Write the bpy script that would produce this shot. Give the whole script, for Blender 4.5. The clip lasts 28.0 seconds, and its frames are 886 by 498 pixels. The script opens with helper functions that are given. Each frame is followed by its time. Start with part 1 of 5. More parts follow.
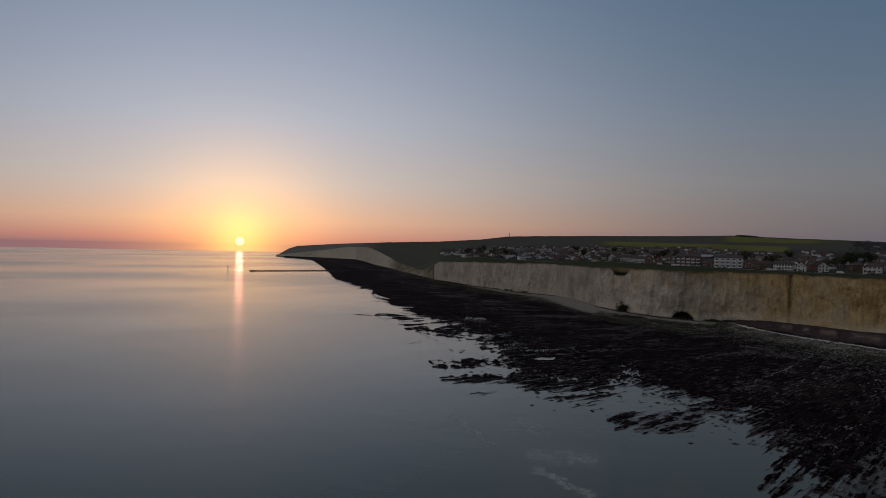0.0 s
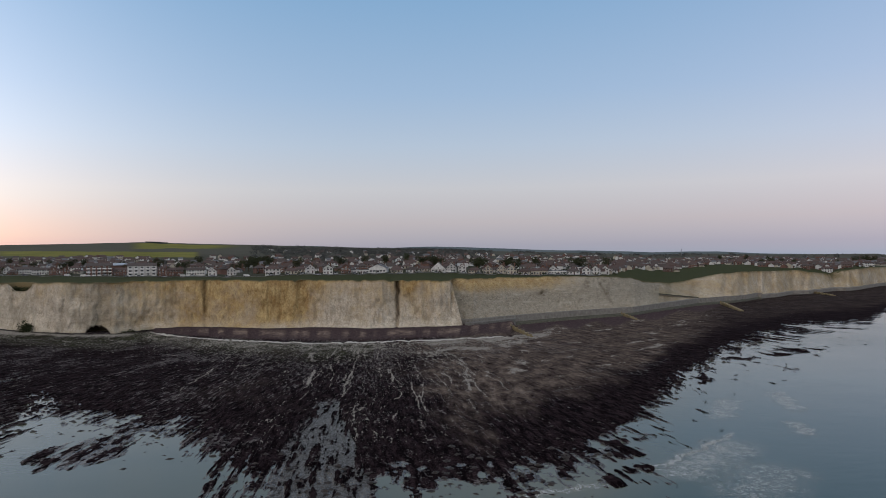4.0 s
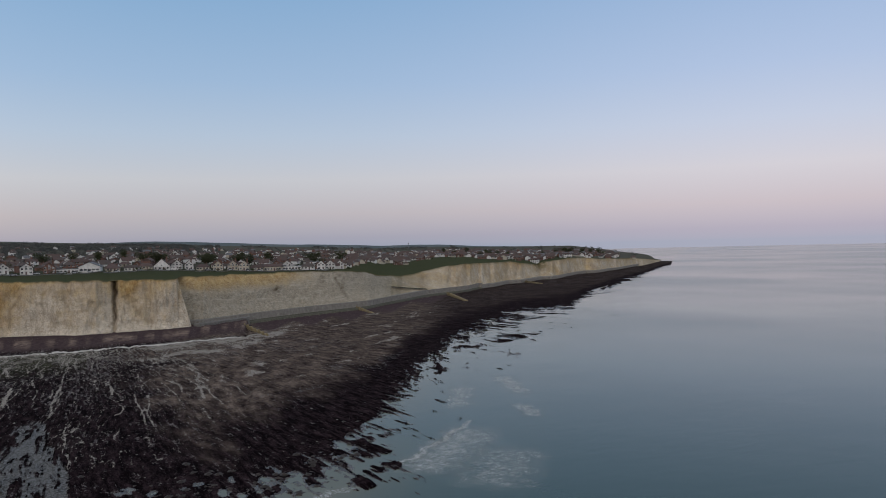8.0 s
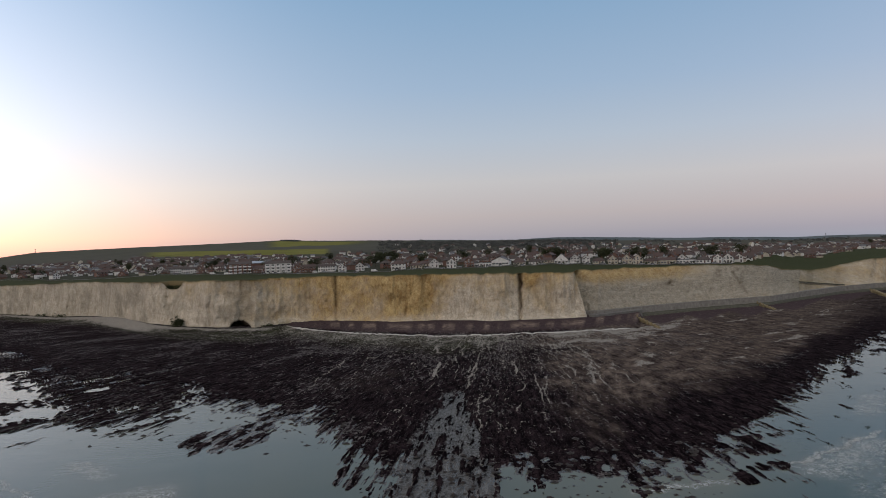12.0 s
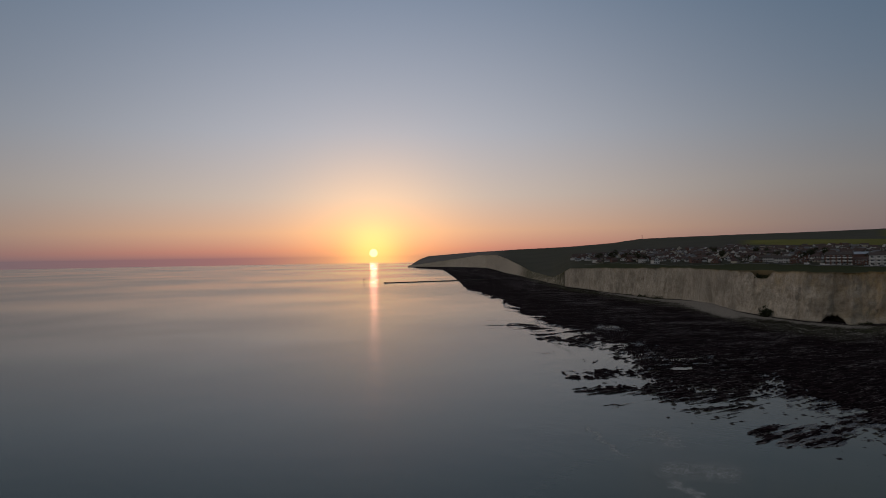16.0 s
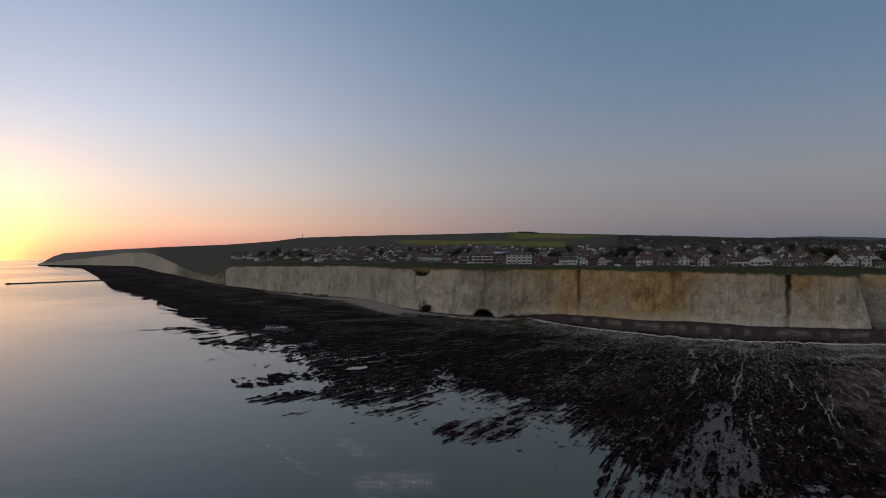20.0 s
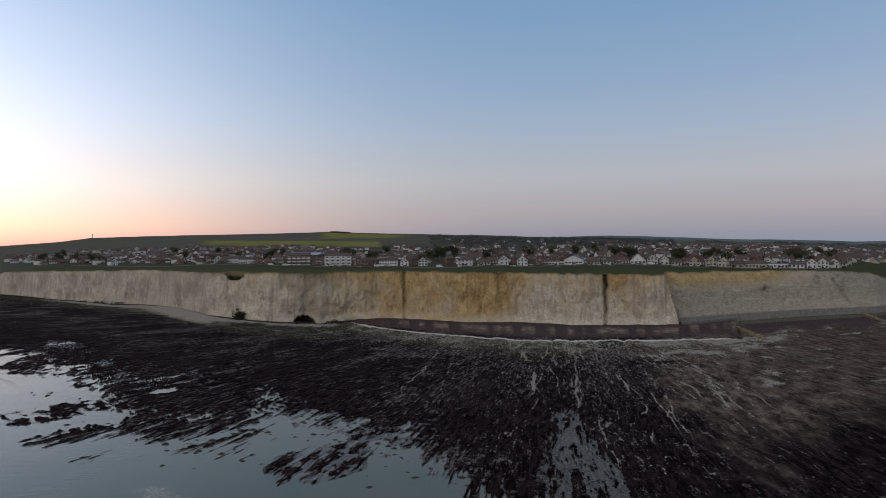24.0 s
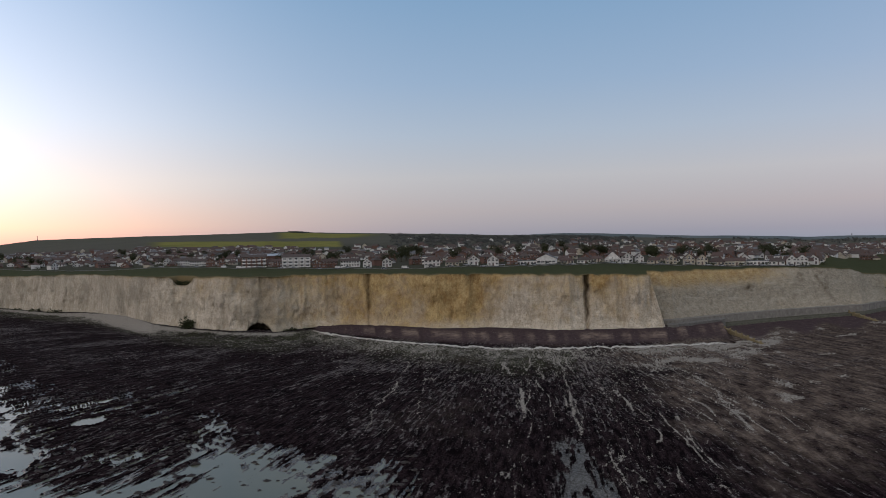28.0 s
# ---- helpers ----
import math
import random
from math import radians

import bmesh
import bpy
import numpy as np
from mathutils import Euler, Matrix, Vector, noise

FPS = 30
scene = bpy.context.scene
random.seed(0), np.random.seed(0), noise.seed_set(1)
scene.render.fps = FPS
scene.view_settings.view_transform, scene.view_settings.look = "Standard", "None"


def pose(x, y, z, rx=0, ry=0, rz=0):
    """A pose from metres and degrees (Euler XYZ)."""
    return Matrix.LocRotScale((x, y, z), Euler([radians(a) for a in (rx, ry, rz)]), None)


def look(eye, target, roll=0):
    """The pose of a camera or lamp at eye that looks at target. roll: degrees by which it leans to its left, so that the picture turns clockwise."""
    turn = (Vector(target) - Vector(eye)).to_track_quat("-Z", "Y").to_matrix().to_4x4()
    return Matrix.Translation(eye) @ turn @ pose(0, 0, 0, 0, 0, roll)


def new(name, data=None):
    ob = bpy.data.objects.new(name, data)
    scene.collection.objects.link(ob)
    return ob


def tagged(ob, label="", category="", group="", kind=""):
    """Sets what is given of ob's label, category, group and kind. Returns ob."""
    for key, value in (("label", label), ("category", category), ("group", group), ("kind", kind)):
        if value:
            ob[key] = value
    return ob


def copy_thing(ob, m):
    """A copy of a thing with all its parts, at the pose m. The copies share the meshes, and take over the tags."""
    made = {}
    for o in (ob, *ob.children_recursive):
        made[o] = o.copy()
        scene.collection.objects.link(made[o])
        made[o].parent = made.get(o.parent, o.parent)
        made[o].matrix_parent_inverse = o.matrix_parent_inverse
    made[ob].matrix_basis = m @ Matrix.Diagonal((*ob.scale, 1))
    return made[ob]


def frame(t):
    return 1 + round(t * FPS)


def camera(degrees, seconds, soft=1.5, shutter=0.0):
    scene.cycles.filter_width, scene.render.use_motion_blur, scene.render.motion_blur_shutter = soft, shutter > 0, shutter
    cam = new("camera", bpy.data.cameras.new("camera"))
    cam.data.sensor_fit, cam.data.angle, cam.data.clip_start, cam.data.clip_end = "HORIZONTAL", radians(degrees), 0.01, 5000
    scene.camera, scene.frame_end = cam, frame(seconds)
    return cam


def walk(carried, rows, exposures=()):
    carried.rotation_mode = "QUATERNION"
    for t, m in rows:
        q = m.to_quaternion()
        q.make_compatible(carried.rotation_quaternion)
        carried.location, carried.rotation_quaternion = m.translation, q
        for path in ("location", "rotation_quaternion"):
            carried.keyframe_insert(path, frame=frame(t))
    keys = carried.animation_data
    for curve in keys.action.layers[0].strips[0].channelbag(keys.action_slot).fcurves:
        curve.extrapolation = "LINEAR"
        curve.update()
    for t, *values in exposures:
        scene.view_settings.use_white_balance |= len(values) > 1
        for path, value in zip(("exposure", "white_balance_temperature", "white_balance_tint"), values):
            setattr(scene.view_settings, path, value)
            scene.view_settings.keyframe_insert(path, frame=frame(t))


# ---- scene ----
def flight(x, y, z, yaw, pitch, roll):
    """A pose from metres, the heading to the right of +y, the tilt upwards and the lean, in degrees."""
    return pose(x, y, z, 90 + pitch, 0, -yaw) @ pose(0, 0, 0, 0, 0, roll)


PATH = [
    (0.0, 3.8, -9.6, 41.99, -33.88, 0.007, 1.235),
    (0.5, 2.8, -10.3, 41.54, -24.57, 0.399, 1.083),
    (1.0, 2.5, -12.0, 41.70, -17.58, 0.673, 0.851),
    (1.5, 1.9, -13.9, 42.06, -9.93, 0.853, 0.607),
    (2.0, 1.0, -12.5, 42.36, -2.08, 0.921, 0.226),
    (2.5, 0.3, -9.5, 42.45, 4.45, 0.869, -0.233),
    (4.5, -1.1, -4.6, 43.48, 13.83, 0.410, -0.884),
    (5.0, -1.0, -1.3, 43.37, 21.08, 0.238, -0.973),
    (5.5, -0.8, 0.4, 43.63, 27.51, 0.096, -1.112),
    (6.0, -1.3, -0.1, 43.94, 30.78, -0.010, -1.085),
    (6.5, -1.8, -0.4, 44.18, 31.99, -0.093, -1.192),
    (7.0, -1.6, 0.0, 44.18, 32.52, -0.147, -1.190),
    (7.5, -1.8, 0.1, 44.21, 32.26, -0.195, -1.267),
    (8.0, -1.6, 0.3, 44.08, 30.74, -0.227, -1.365),
    (8.5, -1.2, 1.1, 43.78, 28.56, -0.215, -1.455),
    (9.0, -1.5, -0.2, 43.82, 26.11, -0.213, -1.593),
    (9.5, -1.5, -0.6, 43.87, 23.69, -0.209, -1.740),
    (10.0, -1.4, -0.8, 43.83, 21.15, -0.195, -1.743),
    (10.5, -1.4, -2.2, 43.89, 17.33, -0.130, -1.885),
    (11.0, -1.5, -4.4, 43.96, 12.59, -0.027, -1.986),
    (11.5, -0.8, -6.3, 43.80, 6.95, 0.119, -2.113),
    (12.0, -0.2, -9.0, 43.85, 0.37, 0.271, -2.194),
    (12.5, 1.0, -10.3, 43.61, -7.09, 0.444, -2.113),
    (13.0, 2.1, -10.0, 43.36, -14.23, 0.568, -1.987),
    (13.5, 2.8, -8.9, 43.04, -20.85, 0.681, -1.921),
    (15.5, 7.8, -14.3, 44.53, -42.78, 0.621, -1.079),
    (16.0, 7.8, -14.3, 44.66, -43.94, 0.504, -0.861),
    (16.5, 6.9, -13.3, 44.71, -44.30, 0.429, -0.743),
    (17.0, 5.8, -12.2, 44.80, -44.37, 0.350, -0.629),
    (17.5, 4.4, -10.8, 44.78, -43.71, 0.250, -0.508),
    (18.0, 2.1, -8.3, 44.47, -41.47, 0.166, -0.290),
    (18.5, -1.7, -4.1, 43.64, -34.19, 0.167, -0.135),
    (19.0, -4.3, -2.0, 43.40, -26.06, 0.206, -0.243),
    (19.5, -6.0, -1.3, 43.55, -20.58, 0.190, -0.305),
    (20.0, -7.5, -0.4, 43.72, -17.78, 0.125, -0.336),
    (20.5, -8.9, 0.6, 44.01, -14.97, 0.092, -0.324),
    (21.0, -10.7, 2.7, 44.12, -12.00, 0.076, -0.341),
    (21.5, -12.4, 4.3, 44.23, -9.05, 0.052, -0.347),
    (22.0, -14.0, 6.6, 44.26, -6.33, 0.039, -0.410),
    (22.5, -15.4, 9.4, 44.27, -4.62, 0.027, -0.416),
    (24.5, -19.8, 22.8, 45.27, -2.73, -0.074, -0.781),
    (25.0, -20.8, 26.4, 45.48, -2.08, -0.101, -0.820),
    (25.5, -21.8, 29.5, 45.71, -1.35, -0.089, -0.887),
    (26.0, -22.6, 32.5, 45.91, -0.60, -0.109, -0.949),
    (26.5, -23.3, 36.7, 45.82, -0.31, -0.129, -1.032),
    (27.0, -24.0, 41.3, 45.69, -0.11, -0.126, -1.143),
    (27.5, -24.5, 45.9, 45.62, -0.04, -0.137, -1.191),
    (28.0, -24.7, 50.7, 45.69, 0.05, -0.196, -1.268),
]
cam = camera(62.19, 28.0, soft=0.9)
walk(cam, [(r[0], flight(*r[1:])) for r in PATH], exposures=[
    (0.0, -1.85, 6200, 10), (1.0, -1.32, 6150, 10), (2.0, -0.68, 6150, 10), (5.0, -0.17, 6350, 9), (8.0, -0.20, 6250, 9), (11.0, -0.12, 6850, 11),
    (12.0, -0.27, 6600, 10), (13.0, -0.80, 6400, 10), (13.5, -1.1, 6350, 10), (15.5, -1.92, 6400, 10), (17.0, -1.92, 6450, 10), (18.0, -1.88, 6400, 10),
    (19.0, -1.66, 6350, 10), (20.0, -1.32, 6150, 10), (21.0, -0.94, 6100, 10), (22.0, -0.68, 6100, 10), (25.0, -0.47, 6250, 10), (28.0, -0.38, 6350, 10)])

# ---- sky and sun ----
SUN_AZ, SUN_EL = radians(-49.35), radians(0.27)
SUN = Vector((math.sin(SUN_AZ) * math.cos(SUN_EL), math.cos(SUN_AZ) * math.cos(SUN_EL), math.sin(SUN_EL)))


def calc(tree, op, a, b=None, clamp=False):
    n = tree.nodes.new("ShaderNodeMath")
    n.operation, n.use_clamp = op, clamp
    for i, v in enumerate((a, b)):
        if v is None:
            continue
        if isinstance(v, (int, float)):
            n.inputs[i].default_value = v
        else:
            tree.links.new(v, n.inputs[i])
    return n.outputs[0]


def ramp(tree, fac, stops, ease="LINEAR"):
    n = tree.nodes.new("ShaderNodeValToRGB")
    n.color_ramp.interpolation = ease
    el = n.color_ramp.elements
    while len(el) < len(stops):
        el.new(0.5)
    for e, (p, c) in zip(el, stops):
        e.position = p
        e.color = (*c, 1) if len(c) == 3 else c
    tree.links.new(fac, n.inputs[0])
    return n.outputs[0]


def blend(tree, fac, a, b, how="MIX"):
    n = tree.nodes.new("ShaderNodeMix")
    n.data_type, n.blend_type = "RGBA", how
    for sock, v in ((n.inputs[0], fac), (n.inputs[6], a), (n.inputs[7], b)):
        if isinstance(v, (int, float)):
            sock.default_value = v
        elif isinstance(v, tuple):
            sock.default_value = (*v, 1)
        else:
            tree.links.new(v, sock)
    return n.outputs[2]


def build_sky():
    world = bpy.data.worlds.new("dusk_sky")
    scene.world = world
    world.use_nodes = True
    t = world.node_tree
    back = t.nodes["Background"]
    co = t.nodes.new("ShaderNodeTexCoord").outputs["Generated"]
    sep = t.nodes.new("ShaderNodeSeparateXYZ")
    t.links.new(co, sep.inputs[0])
    z = calc(t, "MAXIMUM", sep.outputs[2], 0.0)
    up = calc(t, "POWER", z, 0.6)
    away = ramp(t, up, [(0.0, (0.335, 0.385, 0.47)), (0.08, (0.41, 0.405, 0.475)), (0.16, (0.56, 0.515, 0.535)), (0.24, (0.63, 0.63, 0.66)), (0.32, (0.515, 0.61, 0.735)),
                        (0.40, (0.39, 0.54, 0.74)), (0.52, (0.265, 0.45, 0.685)), (0.62, (0.36, 0.47, 0.64)), (1.0, (0.66, 0.66, 0.66))])
    near = ramp(t, up, [(0.0, (1.30, 0.60, 0.58)), (0.06, (2.35, 0.98, 0.68)), (0.13, (2.90, 1.68, 1.04)), (0.22, (2.38, 1.96, 1.66)),
                        (0.34, (1.84, 1.86, 2.02)), (0.52, (1.24, 1.42, 1.80)), (0.62, (0.90, 1.00, 1.20)), (1.0, (0.66, 0.66, 0.66))])
    dot = t.nodes.new("ShaderNodeVectorMath")
    dot.operation = "DOT_PRODUCT"
    norm = t.nodes.new("ShaderNodeVectorMath")
    norm.operation = "NORMALIZE"
    t.links.new(co, norm.inputs[0])
    t.links.new(norm.outputs[0], dot.inputs[0])
    dot.inputs[1].default_value = SUN
    d = calc(t, "MAXIMUM", dot.outputs["Value"], 0.0)
    side = calc(t, "POWER", d, 9.8)
    base = blend(t, side, away, near)
    glow = calc(t, "POWER", d, 180.0)
    core = calc(t, "POWER", d, 1500.0)
    base = blend(t, 1.0, base, blend(t, glow, (0, 0, 0), (2.0, 0.92, 0.10)), "ADD")
    base = blend(t, 1.0, base, blend(t, core, (0, 0, 0), (3.0, 1.30, 0.14)), "ADD")
    # Warm fill added to the unseen sky behind, to brighten cliffs and reef.
    back_dot = t.nodes.new("ShaderNodeVectorMath")
    back_dot.operation = "DOT_PRODUCT"
    t.links.new(norm.outputs[0], back_dot.inputs[0])
    back_dot.inputs[1].default_value = Vector((math.sin(radians(-150)), math.cos(radians(-150)), 0.35)).normalized()
    back_fill = calc(t, "POWER", calc(t, "MAXIMUM", back_dot.outputs["Value"], 0.0), 2.5)
    base = blend(t, 1.0, base, blend(t, back_fill, (0, 0, 0), (1.0, 0.78, 0.58)), "ADD")
    east_dot = t.nodes.new("ShaderNodeVectorMath")
    east_dot.operation = "DOT_PRODUCT"
    t.links.new(norm.outputs[0], east_dot.inputs[0])
    east_dot.inputs[1].default_value = Vector((math.sin(radians(58)), math.cos(radians(58)), 0.08)).normalized()
    blush = calc(t, "POWER", calc(t, "MAXIMUM", east_dot.outputs["Value"], 0.0), 9.0)
    base = blend(t, 1.0, base, blend(t, blush, (0, 0, 0), (0.135, 0.085, 0.095)), "ADD")
    disc = calc(t, "GREATER_THAN", dot.outputs["Value"], math.cos(radians(0.31)))
    base = blend(t, 1.0, base, blend(t, disc, (0, 0, 0), (4.0, 3.2, 1.5)), "ADD")
    sky = t.nodes.new("ShaderNodeTexSky")
    sky.sky_type, sky.sun_disc, sky.sun_elevation, sky.sun_rotation = "NISHITA", False, SUN_EL, SUN_AZ
    base = blend(t, 1.0, base, blend(t, 0.015, (0, 0, 0), sky.outputs[0]), "ADD")
    t.links.new(base, back.inputs[0])
    back.inputs[1].default_value = 1.0


build_sky()
sun_data = bpy.data.lights.new("sun", "SUN")
sun_data.energy, sun_data.angle, sun_data.color = 0.045, radians(0.6), (1.0, 0.36, 0.25)
sun_lamp = new("sun", sun_data)
sun_lamp.matrix_world = look(SUN * 1000, (0, 0, 0))


# ---- noise on arrays ----
def lattice(ix, iy, seed):
    h = (ix.astype(np.int64) * 374761393 + iy.astype(np.int64) * 668265263 + seed * 1274126177) & 0xFFFFFFFF
    h = ((h ^ (h >> 13)) * 1103515245) & 0xFFFFFFFF
    h = ((h ^ (h >> 16)) * 69069) & 0xFFFFFFFF
    return ((h >> 8) & 0xFFFF) / 65535.0


def grain(x, y, seed=0):
    """Smooth noise between 0 and 1."""
    ix, iy = np.floor(x), np.floor(y)
    fx, fy = x - ix, y - iy
    fx, fy = fx * fx * (3 - 2 * fx), fy * fy * (3 - 2 * fy)
    a, b = lattice(ix, iy, seed), lattice(ix + 1, iy, seed)
    c, d = lattice(ix, iy + 1, seed), lattice(ix + 1, iy + 1, seed)
    return (a + (b - a) * fx) * (1 - fy) + (c + (d - c) * fx) * fy


def fractal(x, y, seed=0, octaves=4, keep=0.5):
    total, amp, norm = 0, 1.0, 0.0
    for k in range(octaves):
        total = total + amp * grain(x * 2 ** k + 17.3 * k, y * 2 ** k + 5.7 * k, seed + k)
        norm += amp
        amp *= keep
    return total / norm


def step(a, b, x):
    t = np.clip((x - a) / (b - a), 0, 1)
    return t * t * (3 - 2 * t)


# ---- materials ----
def material(name, rough=0.9, spec=0.3, metal=0.0):
    m = bpy.data.materials.new(name)
    m.use_nodes = True
    b = m.node_tree.nodes["Principled BSDF"]
    b.inputs["Roughness"].default_value = rough
    b.inputs["Specular IOR Level"].default_value = spec
    b.inputs["Metallic"].default_value = metal
    return m, m.node_tree, b


def spot(t, scale, detail=4, rough=0.6, stretch=(1, 1, 1), space="Object"):
    if space == "World":
        co = t.nodes.new("ShaderNodeNewGeometry").outputs["Position"]
    else:
        co = t.nodes.new("ShaderNodeTexCoord").outputs[space]
    mp = t.nodes.new("ShaderNodeMapping")
    mp.inputs["Scale"].default_value = stretch
    t.links.new(co, mp.inputs[0])
    n = t.nodes.new("ShaderNodeTexNoise")
    n.inputs["Scale"].default_value, n.inputs["Detail"].default_value, n.inputs["Roughness"].default_value = scale, detail, rough
    t.links.new(mp.outputs[0], n.inputs["Vector"])
    return n.outputs[0]


def spot_colour(t, scale):
    """Noise with its three channels, to bend other patterns."""
    n = t.nodes.new("ShaderNodeTexNoise")
    n.inputs["Scale"].default_value, n.inputs["Detail"].default_value = scale, 4
    t.links.new(t.nodes.new("ShaderNodeTexCoord").outputs["Object"], n.inputs["Vector"])
    return n.outputs["Color"]


def attr(t, name):
    n = t.nodes.new("ShaderNodeAttribute")
    n.attribute_name = name
    return n.outputs["Fac"]


def bump(t, b, height, strength, distance):
    n = t.nodes.new("ShaderNodeBump")
    n.inputs["Strength"].default_value, n.inputs["Distance"].default_value = strength, distance
    t.links.new(height, n.inputs["Height"])
    t.links.new(n.outputs[0], b.inputs["Normal"])


def simple(name, c1, c2, scale, rough=0.85, spec=0.3, relief=0.0, per_object=0.0, stretch=(1, 1, 1), metal=0.0):
    """Two tones by noise, and a brightness that may differ from object to object."""
    m, t, b = material(name, rough, spec, metal)
    n = calc(t, "MULTIPLY_ADD", spot(t, scale, stretch=stretch), 2.2, True)
    n.node.inputs[2].default_value = -0.6
    col = blend(t, n, c1, c2)
    if per_object:
        info = t.nodes.new("ShaderNodeObjectInfo").outputs["Random"]
        f = calc(t, "MULTIPLY_ADD", info, per_object)
        f.node.inputs[2].default_value = 1 - per_object / 2
        col = blend(t, 1.0, col, ramp(t, f, [(0, (0, 0, 0)), (1, (1, 1, 1))]), "MULTIPLY")
    t.links.new(col, b.inputs["Base Color"])
    if relief:
        bump(t, b, n, 0.6, relief)
    return m


def along(t, scale, stretch, detail=5, rough=0.65):
    """Noise drawn out along the gullies of the reef."""
    co = t.nodes.new("ShaderNodeCombineXYZ")
    t.links.new(attr(t, "across"), co.inputs[0])
    t.links.new(calc(t, "MULTIPLY", attr(t, "down_bed"), stretch), co.inputs[1])
    n = t.nodes.new("ShaderNodeTexNoise")
    n.inputs["Scale"].default_value, n.inputs["Detail"].default_value, n.inputs["Roughness"].default_value = scale, detail, rough
    t.links.new(co.outputs[0], n.inputs["Vector"])
    return n.outputs[0]


def squeeze(t, v, low, high):
    cut = t.nodes.new("ShaderNodeMapRange")
    cut.inputs[1].default_value, cut.inputs[2].default_value = low, high
    t.links.new(v, cut.inputs[0])
    return cut.outputs[0]


def reef_material():
    m, t, b = material("weeded_reef", 0.9, 0.01)
    fine = along(t, 0.75, 0.16, 6, 0.75)
    small = along(t, 1.7, 0.30, 5, 0.8)
    grit = spot(t, 1.5, 4, 0.8)
    mott = squeeze(t, along(t, 0.30, 0.30, 7, 0.75), 0.36, 0.60)
    speck = spot(t, 0.9, 5, 0.8)
    broad = squeeze(t, along(t, 0.045, 0.45, 4, 0.6), 0.36, 0.62)
    weed = blend(t, squeeze(t, fine, 0.44, 0.64), (0.0040, 0.0028, 0.0036), (0.040, 0.027, 0.030))
    weed = blend(t, calc(t, "MULTIPLY", squeeze(t, small, 0.58, 0.68), broad), weed, (0.105, 0.088, 0.086))
    weed = blend(t, squeeze(t, grit, 0.60, 0.50), (0.005, 0.0032, 0.0040), weed)
    lace = along(t, 0.95, 0.13, 5, 0.7)
    patch = calc(t, "MULTIPLY", squeeze(t, along(t, 0.05, 0.5, 4, 0.6), 0.36, 0.60), attr(t, "laced"))
    laced = calc(t, "ADD", calc(t, "ADD", calc(t, "MULTIPLY", lace, 0.6), calc(t, "MULTIPLY", speck, 0.4)), calc(t, "MULTIPLY", patch, 0.10))
    weed = blend(t, squeeze(t, laced, 0.590, 0.630), weed, blend(t, squeeze(t, grit, 0.4, 0.6), (0.060, 0.052, 0.055), (0.170, 0.155, 0.152)))
    dapple = along(t, 0.32, 0.28, 6, 0.8)
    brown = blend(t, squeeze(t, calc(t, "ADD", calc(t, "MULTIPLY", dapple, 0.6), calc(t, "MULTIPLY", speck, 0.4)), 0.40, 0.60), (0.050, 0.036, 0.031), (0.195, 0.155, 0.128))
    brown = blend(t, squeeze(t, speck, 0.60, 0.70), brown, (0.27, 0.235, 0.20))
    chalk = blend(t, squeeze(t, small, 0.3, 0.7), (0.12, 0.108, 0.096), (0.36, 0.335, 0.30))
    cusps = calc(t, "MULTIPLY", attr(t, "cusp"), squeeze(t, spot(t, 0.12, 4), 0.25, 0.6))
    shingle = blend(t, squeeze(t, spot(t, 0.5, 5, 0.8), 0.35, 0.7), (0.040, 0.029, 0.033), (0.088, 0.064, 0.064))
    shingle = blend(t, calc(t, "MULTIPLY", cusps, squeeze(t, spot(t, 0.25, 5, 0.75), 0.30, 0.55)), shingle, (0.24, 0.185, 0.15))
    shingle = blend(t, squeeze(t, spot(t, 3.0, 3), 0.66, 0.74), shingle, (0.30, 0.28, 0.26))
    green = blend(t, squeeze(t, grit, 0.35, 0.65), (0.008, 0.011, 0.006), (0.085, 0.092, 0.05))
    col = blend(t, calc(t, "MULTIPLY", attr(t, "brown"), mott, True), weed, brown)
    col = blend(t, calc(t, "MULTIPLY", attr(t, "green"), mott, True), col, green)
    edge = calc(t, "ADD", attr(t, "pale"), calc(t, "MULTIPLY", calc(t, "SUBTRACT", small, 0.5), 1.7))
    edge = calc(t, "ADD", edge, calc(t, "MULTIPLY", calc(t, "SUBTRACT", grit, 0.5), 1.3))
    col = blend(t, squeeze(t, edge, 0.48, 0.66), col, chalk)
    sand = blend(t, squeeze(t, fine, 0.35, 0.65), (0.036, 0.033, 0.031), (0.108, 0.101, 0.093))
    drift = calc(t, "ADD", attr(t, "sand"), calc(t, "MULTIPLY", calc(t, "SUBTRACT", small, 0.5), 1.6))
    drift = calc(t, "ADD", drift, calc(t, "MULTIPLY", calc(t, "SUBTRACT", fine, 0.5), 1.2))
    col = blend(t, squeeze(t, drift, 0.42, 0.68), col, sand)
    col = blend(t, attr(t, "shingle"), col, shingle)
    line = calc(t, "ADD", attr(t, "strand"), calc(t, "MULTIPLY", calc(t, "SUBTRACT", grit, 0.5), 1.0))
    col = blend(t, squeeze(t, line, 0.45, 0.65), col, blend(t, small, (0.34, 0.325, 0.30), (0.62, 0.60, 0.56)))
    soak = squeeze(t, calc(t, "ADD", attr(t, "film"), calc(t, "MULTIPLY", calc(t, "SUBTRACT", small, 0.5), 1.8)), 0.42, 0.62)
    col = blend(t, soak, col, blend(t, squeeze(t, fine, 0.4, 0.6), (0.030, 0.026, 0.024), (0.105, 0.096, 0.084)))
    t.links.new(col, b.inputs["Base Color"])
    wet = calc(t, "MULTIPLY", squeeze(t, drift, 0.42, 0.68), squeeze(t, grit, 0.62, 0.45))
